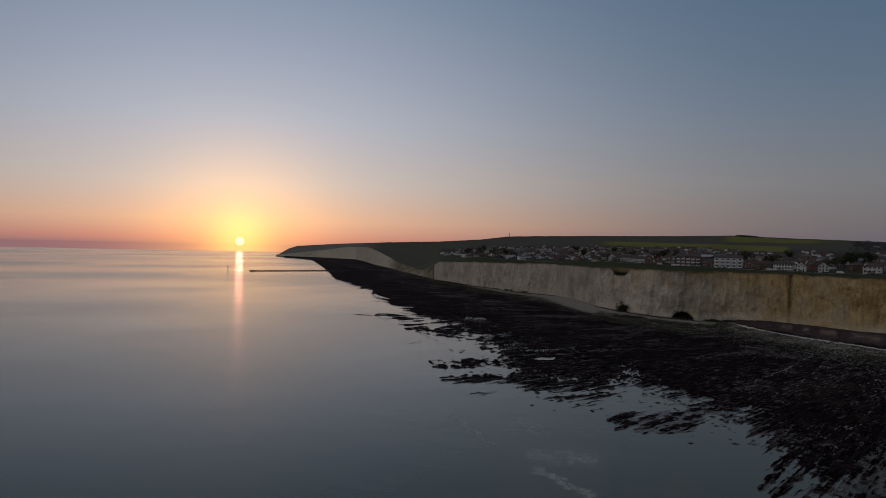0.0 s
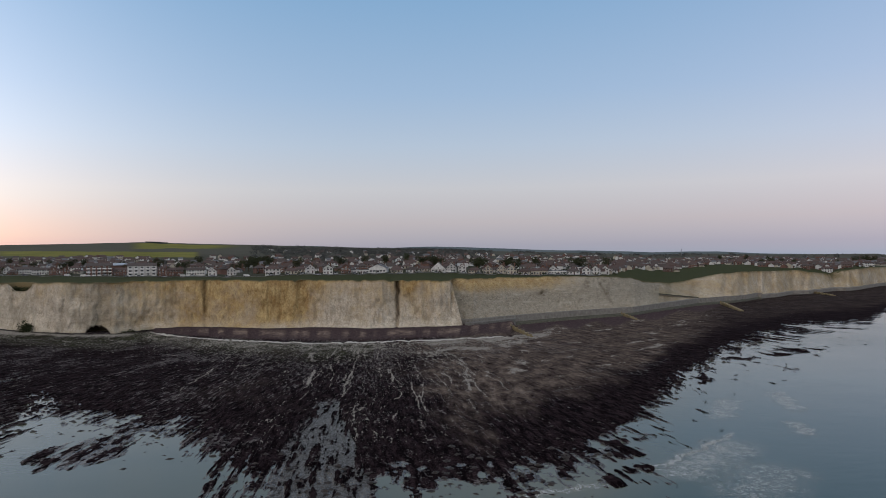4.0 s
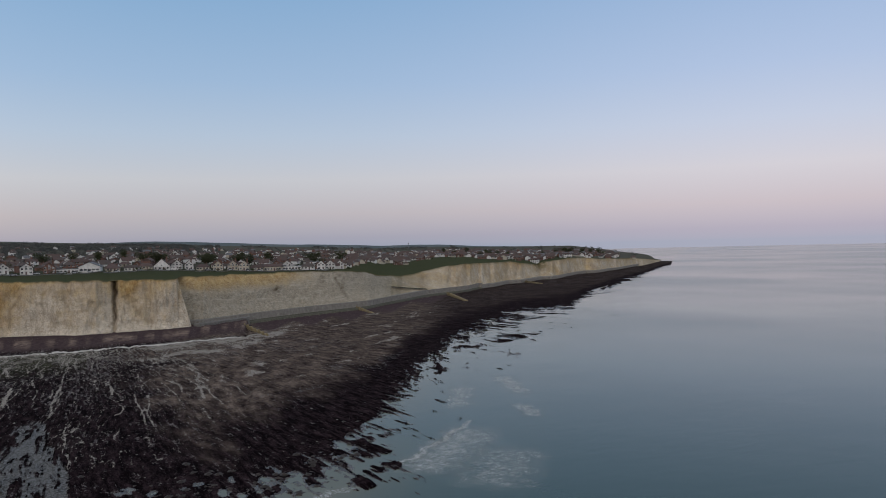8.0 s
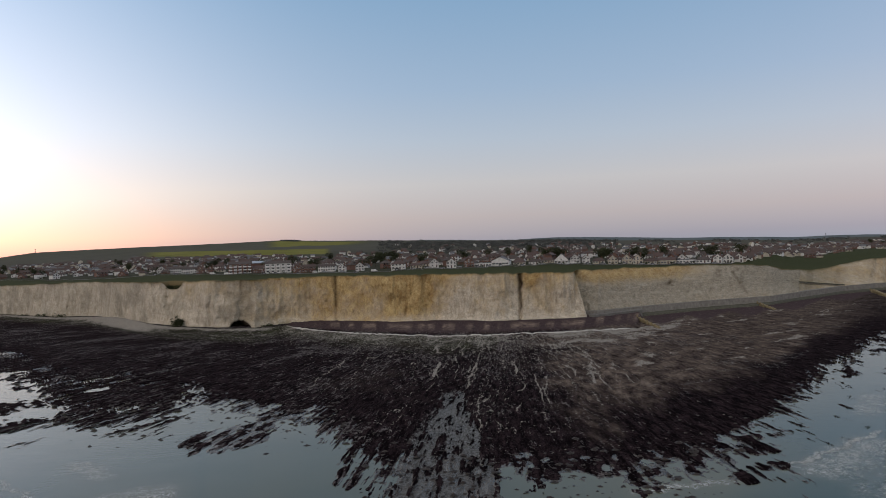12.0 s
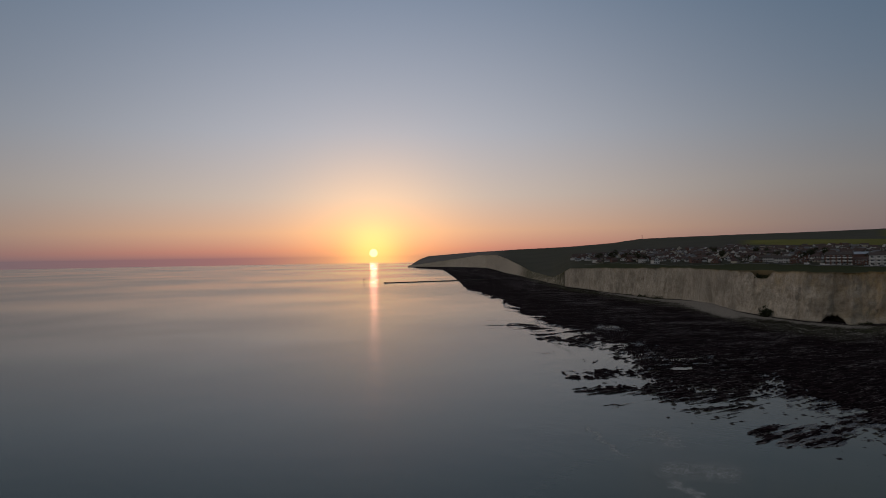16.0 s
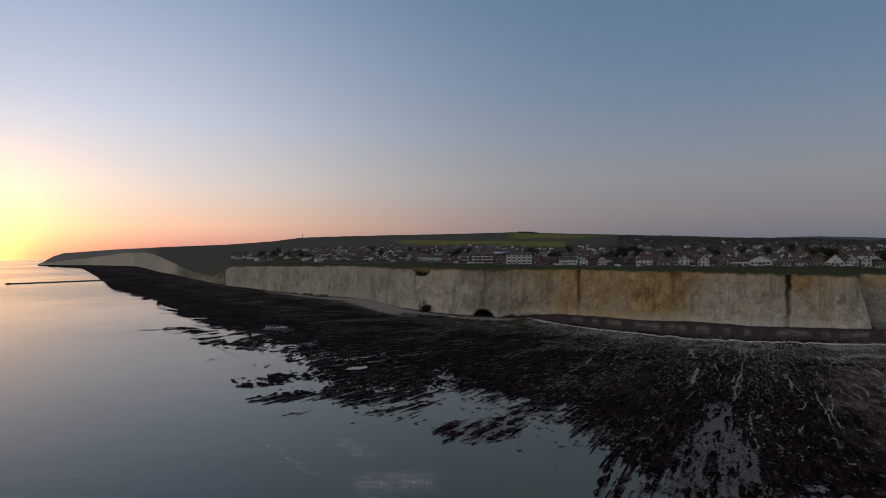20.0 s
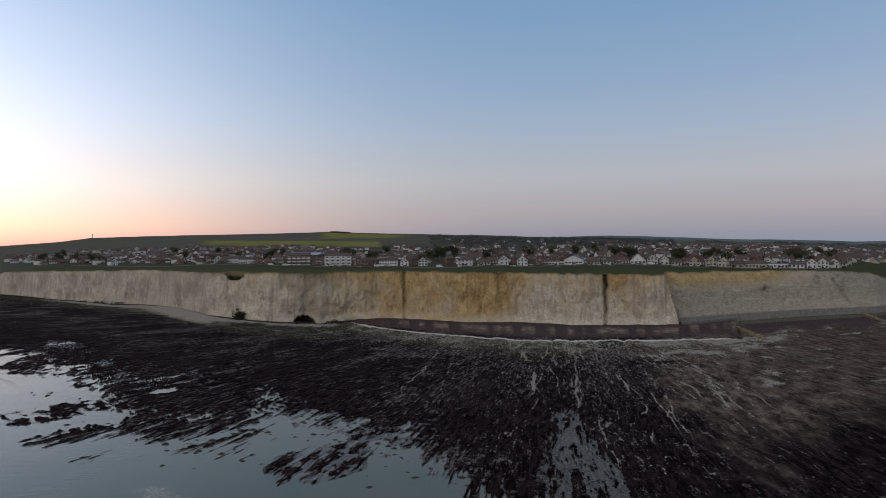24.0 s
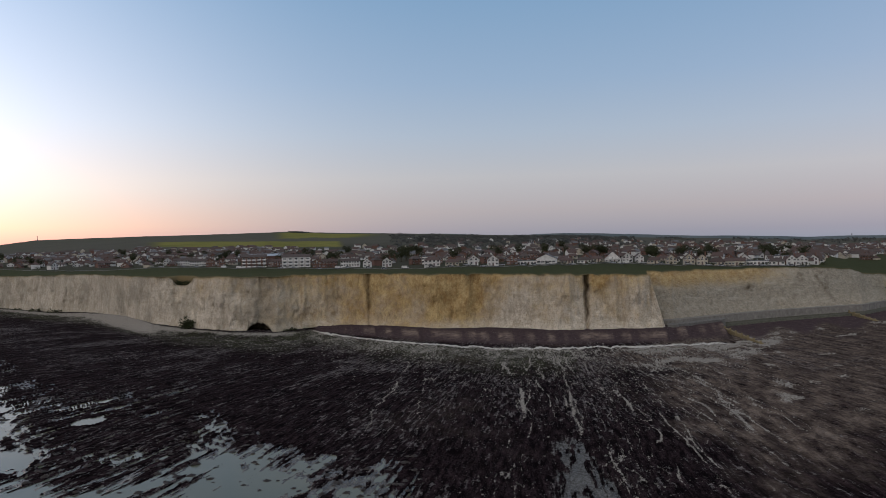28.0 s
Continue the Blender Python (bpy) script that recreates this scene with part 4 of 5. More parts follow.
    # The last two masks carry the painted haze of western and distant land.
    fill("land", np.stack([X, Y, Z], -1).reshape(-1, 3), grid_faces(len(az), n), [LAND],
         {"town": np.clip(town - field, 0, 1), "field": field, "bare": bare, "hazed_down": step(-38.5, -41, A), "down": np.maximum(np.maximum(step(1000, 1700, R), step(40, 44, A)), step(-31, -36, A)) * (1 - field)}, label="grassy cliff-top plateau rising to downland with yellow-green fields", category="ground")


def build_far_downs():
    """A low ridge far inland, with the blue of haze put into its blue-green colour."""
    az = np.arange(-2, 40, 0.25)
    crest = EYE + 4900 * (by(SKYLINE, az) + 0.0030 * step(4, 12, az) * (1 - step(30, 39, az)) + 0.0030 * (fractal(az * 0.22, az * 0, 141, 3) - 0.5))
    A = np.repeat(az[:, None], 3, 1)
    X, Y = place(A, np.repeat(np.array([[4650.0, 4900.0, 4980.0]]), len(az), 0))
    Z = np.stack([crest - 60, crest, crest - 40], 1)
    fill("backdrop", np.stack([X, Y, Z], -1).reshape(-1, 3), grid_faces(len(az), 3), [simple("hazed_downland", (0.085, 0.105, 0.110), (0.135, 0.155, 0.160), 0.004, 0.95, 0.05)],
         label="low blue-green downs far inland on the skyline", category="hills")


build_sea()
build_far_downs()
build_foreshore()
build_land()
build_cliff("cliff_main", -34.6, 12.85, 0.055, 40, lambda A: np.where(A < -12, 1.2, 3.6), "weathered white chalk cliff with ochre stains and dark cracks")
build_cliff("cliff_trimmed", 11.7, 27.6, 0.07, 26, lambda A: np.full(A.shape, 6.0), "smoothly trimmed grey chalk cliff slope above the sea wall", True)
build_cliff("cliff_east", 27.2, 47.6, 0.07, 24, lambda A: np.where(A < 34, 5.0, 1.0), "pale chalk cliffs running away along the coast")
build_cliff("cliff_west", -46.8, -34.6, 0.07, 20, lambda A: np.full(A.shape, 2.0), "hazy distant chalk headland beyond a low gap")


# ---- parts and things ----
def part(name, bm, mat, parent, label="", smooth=False):
    me = bpy.data.meshes.new(name)
    bm.to_mesh(me)
    bm.free()
    for m in (mat if isinstance(mat, (list, tuple)) else [mat]):
        me.materials.append(m)
    if smooth:
        me.polygons.foreach_set("use_smooth", [True] * len(me.polygons))
    ob = new(name, me)
    ob.parent = parent
    return tagged(ob, label)


def share(name, me, parent, x, y, z):
    ob = new(name, me)
    ob.parent = parent
    ob.location = (x, y, z)
    return ob


def box(bm, x0, x1, y0, y1, z0, z1, bevel=0.0):
    v = [bm.verts.new(p) for p in ((x0, y0, z0), (x1, y0, z0), (x1, y1, z0), (x0, y1, z0), (x0, y0, z1), (x1, y0, z1), (x1, y1, z1), (x0, y1, z1))]
    f = [bm.faces.new([v[i] for i in q]) for q in ((3, 2, 1, 0), (4, 5, 6, 7), (0, 1, 5, 4), (1, 2, 6, 5), (2, 3, 7, 6), (3, 0, 4, 7))]
    if bevel:
        bmesh.ops.bevel(bm, geom=list({e for g in f for e in g.edges}), offset=bevel, segments=1, affect="EDGES")
    return v


def prism(bm, outline, y0, y1):
    """A solid whose x-z outline runs from y0 to y1."""
    a = [bm.verts.new((x, y0, z)) for x, z in outline]
    b = [bm.verts.new((x, y1, z)) for x, z in outline]
    bm.faces.new(a)
    bm.faces.new(b[::-1])
    n = len(a)
    for i in range(n):
        bm.faces.new((a[i], b[i], b[(i + 1) % n], a[(i + 1) % n]))
    bmesh.ops.recalc_face_normals(bm, faces=bm.faces)


def empty(name, label, category, group=""):
    return tagged(new(name), label, category, group)


def bm_box(*v, bevel=0.0):
    bm = bmesh.new()
    box(bm, *v, bevel=bevel)
    return bm


def window_mesh(w, h):
    """A white frame with a mullion, its face towards -y."""
    bm = bmesh.new()
    e = 0.10
    xs, zs = (-w / 2, -w / 2 + e, -0.04, 0.04, w / 2 - e, w / 2), (0, e, h - e, h)
    grid = [[bm.verts.new((x, -0.08, z)) for z in zs] for x in xs]
    for i in range(5):
        for k in range(3):
            if not (k == 1 and i in (1, 3)):
                bm.faces.new((grid[i][k], grid[i + 1][k], grid[i + 1][k + 1], grid[i][k + 1]))
    bmesh.ops.solidify(bm, geom=bm.faces[:], thickness=-0.13)
    me = bpy.data.meshes.new("window")
    bm.to_mesh(me)
    bm.free()
    me.materials.append(FRAME_WHITE)
    return me


def pane_mesh(w, h):
    bm = bm_box(-w / 2 + 0.1, w / 2 - 0.1, -0.03, 0.02, 0.1, h - 0.1)
    me = bpy.data.meshes.new("pane")
    bm.to_mesh(me)
    bm.free()
    me.materials.append(WINDOW)
    return me


WIN = {k: (window_mesh(*k), pane_mesh(*k)) for k in ((1.5, 1.35), (2.2, 1.4), (1.1, 1.2))}


def add_window(house, size, x, y, z):
    w = share("window", WIN[size][0], house, x, y, z)
    share("pane", WIN[size][1], w, 0, 0, 0)


def add_chimney(house, x, y, z, h):
    bm = bmesh.new()
    box(bm, x - 0.45, x + 0.45, y - 0.3, y + 0.3, z, z + h)
    box(bm, x - 0.52, x + 0.52, y - 0.37, y + 0.37, z + h, z + h + 0.15)
    for dx in (-0.22, 0.22):
        bmesh.ops.create_cone(bm, cap_ends=True, segments=8, radius1=0.13, radius2=0.1, depth=0.5, matrix=Matrix.Translation((x + dx, y, z + h + 0.4)))
    part("chimney", bm, BRICK, house)


def make_house(w, d, h, rh, wall, roof, label, gable=False, cols=3, storeys=2, hip=0.0, chimney=True, win=(1.5, 1.35), flat=False, porch=False):
    """A house with its front towards -y, its base at the origin. gable: the ridge runs from front to back."""
    ob = empty("house", label, "house", "houses of the cliff-top town")
    w, d, h, rh = w * 0.92, d * 0.92, h * 0.90, rh * 0.80
    bm = bmesh.new()
    if flat:
        box(bm, -w / 2, w / 2, -d / 2, d / 2, -1.5, h)
        part("wall", bm, wall, ob)
        bm = bmesh.new()
        box(bm, -w / 2 - 0.15, w / 2 + 0.15, -d / 2 - 0.15, d / 2 + 0.15, h, h + 0.35)
        box(bm, -w / 2 + 0.5, -w / 2 + 2.5, -d / 2 + 1.0, d / 2 - 1.0, h + 0.35, h + 1.2)
        part("roof", bm, roof, ob)
    elif gable:
        prism(bm, [(-w / 2, -1.5), (w / 2, -1.5), (w / 2, h), (0, h + rh - 0.05), (-w / 2, h)], -d / 2, d / 2)
        part("wall", bm, wall, ob)
        bm = bmesh.new()
        k, o = rh / (w / 2), 0.45
        for s in (-1, 1):
            prism(bm, [(s * (w / 2 + o), h - o * k), (s * (w / 2 + o), h - o * k + 0.22), (0, h + rh + 0.22), (0, h + rh)], -d / 2 - 0.4, d / 2 + 0.4)
        part("roof", bm, roof, ob)
    else:
        box(bm, -w / 2, w / 2, -d / 2, d / 2, -1.5, h)
        if not hip:
            for s in (-1, 1):
                v = [bm.verts.new(p) for p in ((s * w / 2, -d / 2, h), (s * w / 2, d / 2, h), (s * w / 2, 0, h + rh))]
                bm.faces.new(v)
        part("wall", bm, wall, ob)
        bm = bmesh.new()
        o = 0.4
        x0, y0, t = w / 2 + o, d / 2 + o, 0.2
        low = [bm.verts.new(p) for p in ((-x0, -y0, h - 0.15), (x0, -y0, h - 0.15), (x0, y0, h - 0.15), (-x0, y0, h - 0.15))]
        lip = [bm.verts.new((p.co.x, p.co.y, p.co.z + t)) for p in low]
        r0, r1 = bm.verts.new((-x0 + hip, 0, h + rh + t)), bm.verts.new((x0 - hip, 0, h + rh + t))
        for i in range(4):
            bm.faces.new((low[i], low[(i + 1) % 4], lip[(i + 1) % 4], lip[i]))
        for q in ((lip[0], lip[1], r1, r0), (lip[1], lip[2], r1), (lip[2], lip[3], r0, r1), (lip[3], lip[0], r0), low[::-1]):
            bm.faces.new(q)
        bmesh.ops.recalc_face_normals(bm, faces=bm.faces)
        part("roof", bm, roof, ob)
    if chimney and not flat:
        add_chimney(ob, w * 0.28, d * 0.12, h + rh * 0.45, rh * 0.75 + 0.5)
    for st in range(storeys):
        z = 0.75 + 2.35 * st
        for c in range(cols):
            x = (c + 0.5) / cols * w - w / 2
            if st == 0 and c == cols // 2 and cols > 1:
                bm = bm_box(x - 0.5, x + 0.5, -d / 2 - 0.06, -d / 2 + 0.04, 0, 2.1)
                part("door", bm, DOOR_PAINT, ob)
            elif x > -w / 2 + win[0] / 2 and x < w / 2 - win[0] / 2:
                add_window(ob, win, x, -d / 2, z)
    if gable and rh > 2.4:
        add_window(ob, (1.1, 1.2), 0, -d / 2, h + 0.2 if storeys > 1 else h - 0.1)
    if porch:
        bm = bm_box(-w * 0.3, w * 0.3, -d / 2 - 1.4, -d / 2, 2.3, 2.5, bevel=0.04)
        part("balcony", bm, FRAME_WHITE, ob, "white painted balcony")
        bm = bmesh.new()
        for i in range(9):
            x = -w * 0.3 + w * 0.6 * i / 8
            box(bm, x - 0.03, x + 0.03, -d / 2 - 1.38, -d / 2 - 1.32, 2.5, 3.4)
        box(bm, -w * 0.3, w * 0.3, -d / 2 - 1.4, -d / 2 - 1.3, 3.4, 3.5)
        part("railing", bm, FRAME_WHITE, ob)
    return ob


def make_flats(w, d, storeys, wall, roof, label, bays):
    """A block of flats with white balconies along its front."""
    ob = empty("apartment_block", label, "apartment block", "houses of the cliff-top town")
    h = 2.8 * storeys
    part("wall", bm_box(-w / 2, w / 2, -d / 2, d / 2, -1.5, h), wall, ob)
    bm = bmesh.new()
    prism(bm, [(-d / 2 - 0.4, h - 0.1), (d / 2 + 0.4, h - 0.1), (d / 2 + 0.4, h + 0.1), (0, h + 2.4), (-d / 2 - 0.4, h + 0.1)], -w / 2 - 0.3, w / 2 + 0.3)
    bmesh.ops.rotate(bm, verts=bm.verts, matrix=Matrix.Rotation(radians(90), 3, "Z"))
    part("roof", bm, roof, ob)
    for b in range(bays):
        x = (b + 0.5) / bays * w - w / 2
        for st in range(storeys):
            z = 2.8 * st
            add_window(ob, (2.2, 1.4), x, -d / 2, z + 0.8)
            bm = bm_box(x - w / bays * 0.38, x + w / bays * 0.38, -d / 2 - 1.2, -d / 2, z - 0.1, z + 0.05)
            box(bm, x - w / bays * 0.38, x + w / bays * 0.38, -d / 2 - 1.25, -d / 2 - 1.15, z + 0.05, z + 0.75)
            part("balcony", bm, FRAME_WHITE, ob, "white balcony front")
    return ob


def make_hall(w, d, h, rh, wall, roof, label, gable_front):
    ob = empty("hall", label, "hall")
    bm = bmesh.new()
    prism(bm, [(-w / 2, -2), (w / 2, -2), (w / 2, h), (0, h + rh), (-w / 2, h)], -d / 2, d / 2)
    if not gable_front:
        bmesh.ops.rotate(bm, verts=bm.verts, matrix=Matrix.Rotation(radians(90), 3, "Z"))
    part("wall", bm, wall, ob)
    bm = bmesh.new()
    for s in (-1, 1):
        prism(bm, [(s * (w / 2 + 0.5), h - 0.1), (s * (w / 2 + 0.5), h + 0.25), (0, h + rh + 0.3), (0, h + rh)], -d / 2 - 0.4, d / 2 + 0.4)
    if not gable_front:
        bmesh.ops.rotate(bm, verts=bm.verts, matrix=Matrix.Rotation(radians(90), 3, "Z"))
    part("roof", bm, roof, ob)
    span, front = (w, d) if gable_front else (d, w)
    for i in range(5):
        add_window(ob, (2.2, 1.4), (i - 2) * span / 5.5, -front / 2, 1.0)
    return ob


def seaward(a, r, turn=0.0, lift=0.0):
    x, y = place(a, r)
    return pose(float(x), float(y), land_z(x, y) + lift, 0, 0, -a + turn)


def set_down(ob, a, r, turn=0.0, lift=0.0):
    ob.matrix_basis = seaward(a, r, turn, lift)
    return ob


KINDS = {
    "gable_white": [make_house(8.0, 10, 4.8, 3.6, RENDER_WHITE, TILE_BROWN, "white rendered gabled house with brown tiled roof", True, 3),
                    make_house(7.0, 9, 4.6, 3.4, RENDER_WHITE, TILE_RED, "white rendered gabled house with red tiled roof", True, 2)],
    "gable_cream": [make_house(8.0, 9, 4.4, 4.0, RENDER_CREAM, TILE_RED, "cream rendered house with steep red tiled gable", True, 3)],
    "gable_brick": [make_house(8.0, 9, 5.0, 3.4, BRICK, TILE_RED, "red brick house with white windows and tiled gable", True, 3)],
    "aframe": [make_house(12.5, 10, 3.2, 6.4, RENDER_WHITE, TILE_BROWN, "large white gabled house with roof sweeping low", True, 4, 1, porch=True)],
    "bungalow": [make_house(10, 8, 2.7, 2.4, RENDER_CREAM, TILE_RED, "low cream bungalow with red tiled roof", False, 4, 1, 2.4),
                 make_house(11, 8, 2.7, 2.5, RENDER_WHITE, TILE_BROWN, "low white bungalow with brown tiled roof", False, 4, 1, 2.4)],
    "hipped_white": [make_house(12, 9, 4.9, 2.8, RENDER_WHITE, TILE_RED, "white two-storey house with hipped red roof", False, 4, 2, 3.4)],
    "hipped_brick": [make_house(9, 8, 4.9, 2.8, BRICK, TILE_BROWN, "brick two-storey house with hipped brown roof", False, 3, 2, 3.0)],
    "terrace_white": [make_house(16, 8, 5.0, 2.3, RENDER_WHITE, TILE_BROWN, "white terrace of two-storey houses under brown tiles", False, 7, 2, 0)],
    "terrace_cream": [make_house(14, 8, 3.6, 2.3, RENDER_CREAM, TILE_RED, "low cream terrace with red tiled roof", False, 6, 1, 0)],
    "terrace_brick": [make_house(13, 8, 5.2, 2.6, BRICK, TILE_RED, "red brick terrace with white windows", False, 5, 2, 0)],
    "flat_white": [make_house(14, 9, 5.8, 0, RENDER_WHITE, SLATE, "white flat-roofed two-storey house", False, 5, 2, 0, False, (2.2, 1.4), True)],
    "long_white": [make_house(15, 7, 3.2, 0, RENDER_WHITE, SLATE, "long low white building with flat roof", False, 6, 1, 0, False, (1.5, 1.35), True)],
    "flats_brick": [make_flats(21, 10, 3, BRICK, TILE_BROWN, "red brick apartment block with white balconies", 5)],
    "flats_white": [make_flats(23, 10, 3, RENDER_WHITE, TILE_BROWN, "white apartment block with rows of balconies", 5)],
    "hall_blue": [make_hall(22, 34, 5.0, 2.2, BRICK, SHEET_ROOF, "long hall with pale blue-grey sheet roof", False)],
    "hall_grey": [make_hall(14, 16, 3.6, 3.2, RENDER_WHITE, SLATE, "white hall with wide grey slate gable", True)],
}
used = set()


def build_at(kind, a, r, turn=0.0, pick=0):
    proto = KINDS[kind][pick % len(KINDS[kind])]
    if proto.name in used:
        return copy_thing(proto, seaward(a, r, turn))
    used.add(proto.name)
    return set_down(proto, a, r, turn)


FRONT = [(-20.59, 805, "gable_white"), (-19.67, 785, "terrace_white"), (-18.64, 763, "terrace_white"), (-17.78, 739, "gable_brick"), (-17.1, 727, "gable_brick"),
         (-14.87, 690, "flats_brick"), (-13.4, 690, "terrace_brick"), (-12.0, 662, "flats_white"), (-10.5, 648, "gable_brick"), (-9.65, 645, "terrace_brick"),
         (-8.2, 632, "terrace_white"), (-6.99, 625, "gable_white"), (-5.59, 620, "gable_white"), (-14.0, 831, "hall_blue"), (-2.44, 622, "flat_white"),
         (-2.45, 563, "hipped_white"), (-1.05, 556, "bungalow"), (0.43, 546, "gable_white"), (1.84, 542, "gable_white"), (3.25, 550, "gable_brick"),
         (4.3, 556, "long_white"), (5.81, 566, "hall_grey"), (7.24, 569, "bungalow"), (8.5, 577, "bungalow"), (9.45, 588, "bungalow"), (10.56, 590, "aframe"),
         (11.6, 596, "gable_white"), (12.4, 600, "gable_white"), (13.4, 597, "bungalow"), (14.5, 586, "gable_cream"), (15.6, 567, "gable_cream"),
         (16.45, 561, "gable_cream"), (17.4, 560, "bungalow"), (18.6, 566, "terrace_cream"), (20.0, 568, "long_white"), (21.2, 572, "bungalow"),
         (21.9, 612, "flat_white"), (22.2, 584, "gable_white"), (22.9, 596, "gable_white"), (23.6, 608, "gable_white")]
rng = random.Random(7)
for i, (a, r, kind) in enumerate(FRONT):
    build_at(kind, a, r, rng.uniform(-6, 6), i)

# the streets behind the front
KINDS["cottage"] = [make_house(9.5, 7.5, 2.5, 2.3, RENDER_WHITE, TILE_BROWN, "small white bungalow under brown tiles", False, 3, 1, 0),
                    make_house(9, 7, 2.5, 2.2, RENDER_CREAM, TILE_RED, "small cream bungalow with red hipped roof", False, 3, 1, 2.2),
                    make_house(8, 8, 2.5, 2.4, RENDER_WHITE, TILE_RED, "small white bungalow with gabled front", True, 2, 1),
                    make_house(9, 7.5, 2.5, 2.3, BRICK, TILE_BROWN, "small brick bungalow with brown hipped roof", False, 3, 1, 2.2)]
KINDS["chalet"] = [make_house(8, 8.5, 2.6, 3.8, RENDER_WHITE, TILE_BROWN, "white chalet bungalow with steep brown gable", True, 2, 1),
                   make_house(8, 8.5, 2.6, 3.8, BRICK, TILE_RED, "brick chalet bungalow with steep red gable", True, 2, 1)]
BEHIND = ["cottage"] * 8 + ["chalet"] * 4 + ["bungalow", "hipped_brick", "gable_white", "terrace_brick", "hipped_white"]
spots = []
for k in range(1, 6):
    a = -33.0
    while a < 44.0:
        side = 1 if (a < -21 or a > 24.5) else 0
        r = float(by(ROW0, a)) + (-6 if (k == 1 and side) else 0) + (k - side) * 33 + rng.uniform(-7, 7)
        a += (rng.uniform(14, 22) if rng.random() > 0.14 else rng.uniform(34, 50)) / r * 57.3
        if -5.0 < a < -3.6 or 24.0 < a < 27.0 or (-15.3 < a < -12.5 and k > 1) or (abs(a) > 30 and k > 3):
            continue
        spots.append((a, r, k))
for i, (a, r, k) in enumerate(spots):
    build_at(BEHIND[rng.randrange(len(BEHIND))], a, r, rng.uniform(-25, 25) + rng.choice((0, 0, 90)), rng.randrange(4))


# ---- the far town, uncountable ----
def build_far_town():
    verts, faces, mats = [], [], []
    g = random.Random(11)
    for i in range(3800):
        a = g.uniform(-34, 44.5)
        r0 = float(by(ROW0, a)) + 165
        r = r0 + (min(1850, r0 + 1300) - r0) * g.random() ** 1.25
        if a < -3 and r > 1160 + 8 * abs(a + 10):
            continue
        if a > 24:
            r0 -= 160
            r = r0 + 720 * g.random()
        if i % 3 == 1:
            a = g.uniform(23, 44.5)
            r = float(by(ROW0, a)) + 5 + 500 * g.random() ** 1.4
        if i % 4 == 0:
            a = g.uniform(-34, -13)
            r = float(by(ROW0, a)) + 165 + 380 * g.random()
        if -4 < a < 9 and r > 1250 and g.random() < 0.8:
            continue
        r = round(r / 46) * 46 + g.uniform(-7, 7)
        x, y = (float(c) for c in place(a, r))
        z = land_z(x, y)
        w, d, h, rh = g.uniform(5.5, 9.5), g.uniform(5.5, 7.5), g.choice((2.4, 2.4, 2.6, 2.7, 4.4)), g.uniform(1.7, 2.7)
        t = radians(-a + g.choice((0, 0, 90)) + g.uniform(-20, 20))
        ct, st = math.cos(t), math.sin(t)
        n = len(verts)
        loc = [(-w / 2, -d / 2, -1), (w / 2, -d / 2, -1), (w / 2, d / 2, -1), (-w / 2, d / 2, -1), (-w / 2, -d / 2, h), (w / 2, -d / 2, h), (w / 2, d / 2, h), (-w / 2, d / 2, h),
               (-w / 2, 0, h + rh), (w / 2, 0, h + rh), (-w / 2 - .4, -d / 2 - .4, h - .2), (w / 2 + .4, -d / 2 - .4, h - .2), (w / 2 + .4, d / 2 + .4, h - .2), (-w / 2 - .4, d / 2 + .4, h - .2),
               (-w / 2 - .4, 0, h + rh + .2), (w / 2 + .4, 0, h + rh + .2)]
        for p in loc:
            verts.append((x + p[0] * ct - p[1] * st, y + p[0] * st + p[1] * ct, z + p[2]))
        wm = g.choice((0, 0, 0, 1, 2, 2))
        rm = g.choice((3, 3, 3, 4, 4, 5))
        for q in ((0, 1, 5, 4), (1, 2, 6, 5), (2, 3, 7, 6), (3, 0, 4, 7), (4, 7, 8, 8), (5, 9, 6, 6)):
            faces.append([n + j for j in dict.fromkeys(q)])
            mats.append(wm)
        for q in ((10, 11, 15, 14), (12, 13, 14, 15)):
            faces.append([n + j for j in q])
            mats.append(rm)
        if i % 2:
            m = len(verts)
            for sx in (-0.25, 0.2):
                for p in ((-0.7, 1.2), (0.7, 1.2), (0.7, 2.4), (-0.7, 2.4)):
                    lx, ly = sx * w + p[0], -d / 2 - 0.05
                    verts.append((x + lx * ct - ly * st, y + lx * st + ly * ct, z + p[1]))
            for j in (0, 4):
                faces.append([m + j, m + j + 1, m + j + 2, m + j + 3])
                mats.append(6)
    me = bpy.data.meshes.new("distant_houses")
    me.from_pydata(verts, [], faces)
    for m in (RENDER_WHITE, RENDER_CREAM, BRICK, TILE_RED, TILE_BROWN, SLATE, WINDOW):
        me.materials.append(m)
    me.polygons.foreach_set("material_index", mats)
    tagged(new("distant_houses", me), "far streets of white and brick houses with red roofs", "houses", kind="stuff")


build_far_town()


# ---- foliage ----
def leaf_cloud(g, lumps, count, size, verts, faces, squash=0.8):
    """Small leaf clumps strewn over the shells of some lumps (x, y, z, radius)."""
    for i in range(count):
        cx, cy, cz, cr = lumps[i % len(lumps)]
        while True:
            d = Vector((g.uniform(-1, 1), g.uniform(-1, 1), g.uniform(-1, 1)))
            if 0.05 < d.length < 1:
                break
        d = d.normalized() * (cr * (0.55 + 0.5 * g.random() ** 0.6))
        c = Vector((cx + d.x, cy + d.y, cz + d.z * squash))
        e1 = Vector((g.uniform(-1, 1), g.uniform(-1, 1), g.uniform(-1, 1))).normalized() * size * g.uniform(0.5, 1.1)
        e2 = e1.cross(Vector((g.uniform(-1, 1), g.uniform(-1, 1), g.uniform(-1, 1)))).normalized() * size * g.uniform(0.4, 0.9)
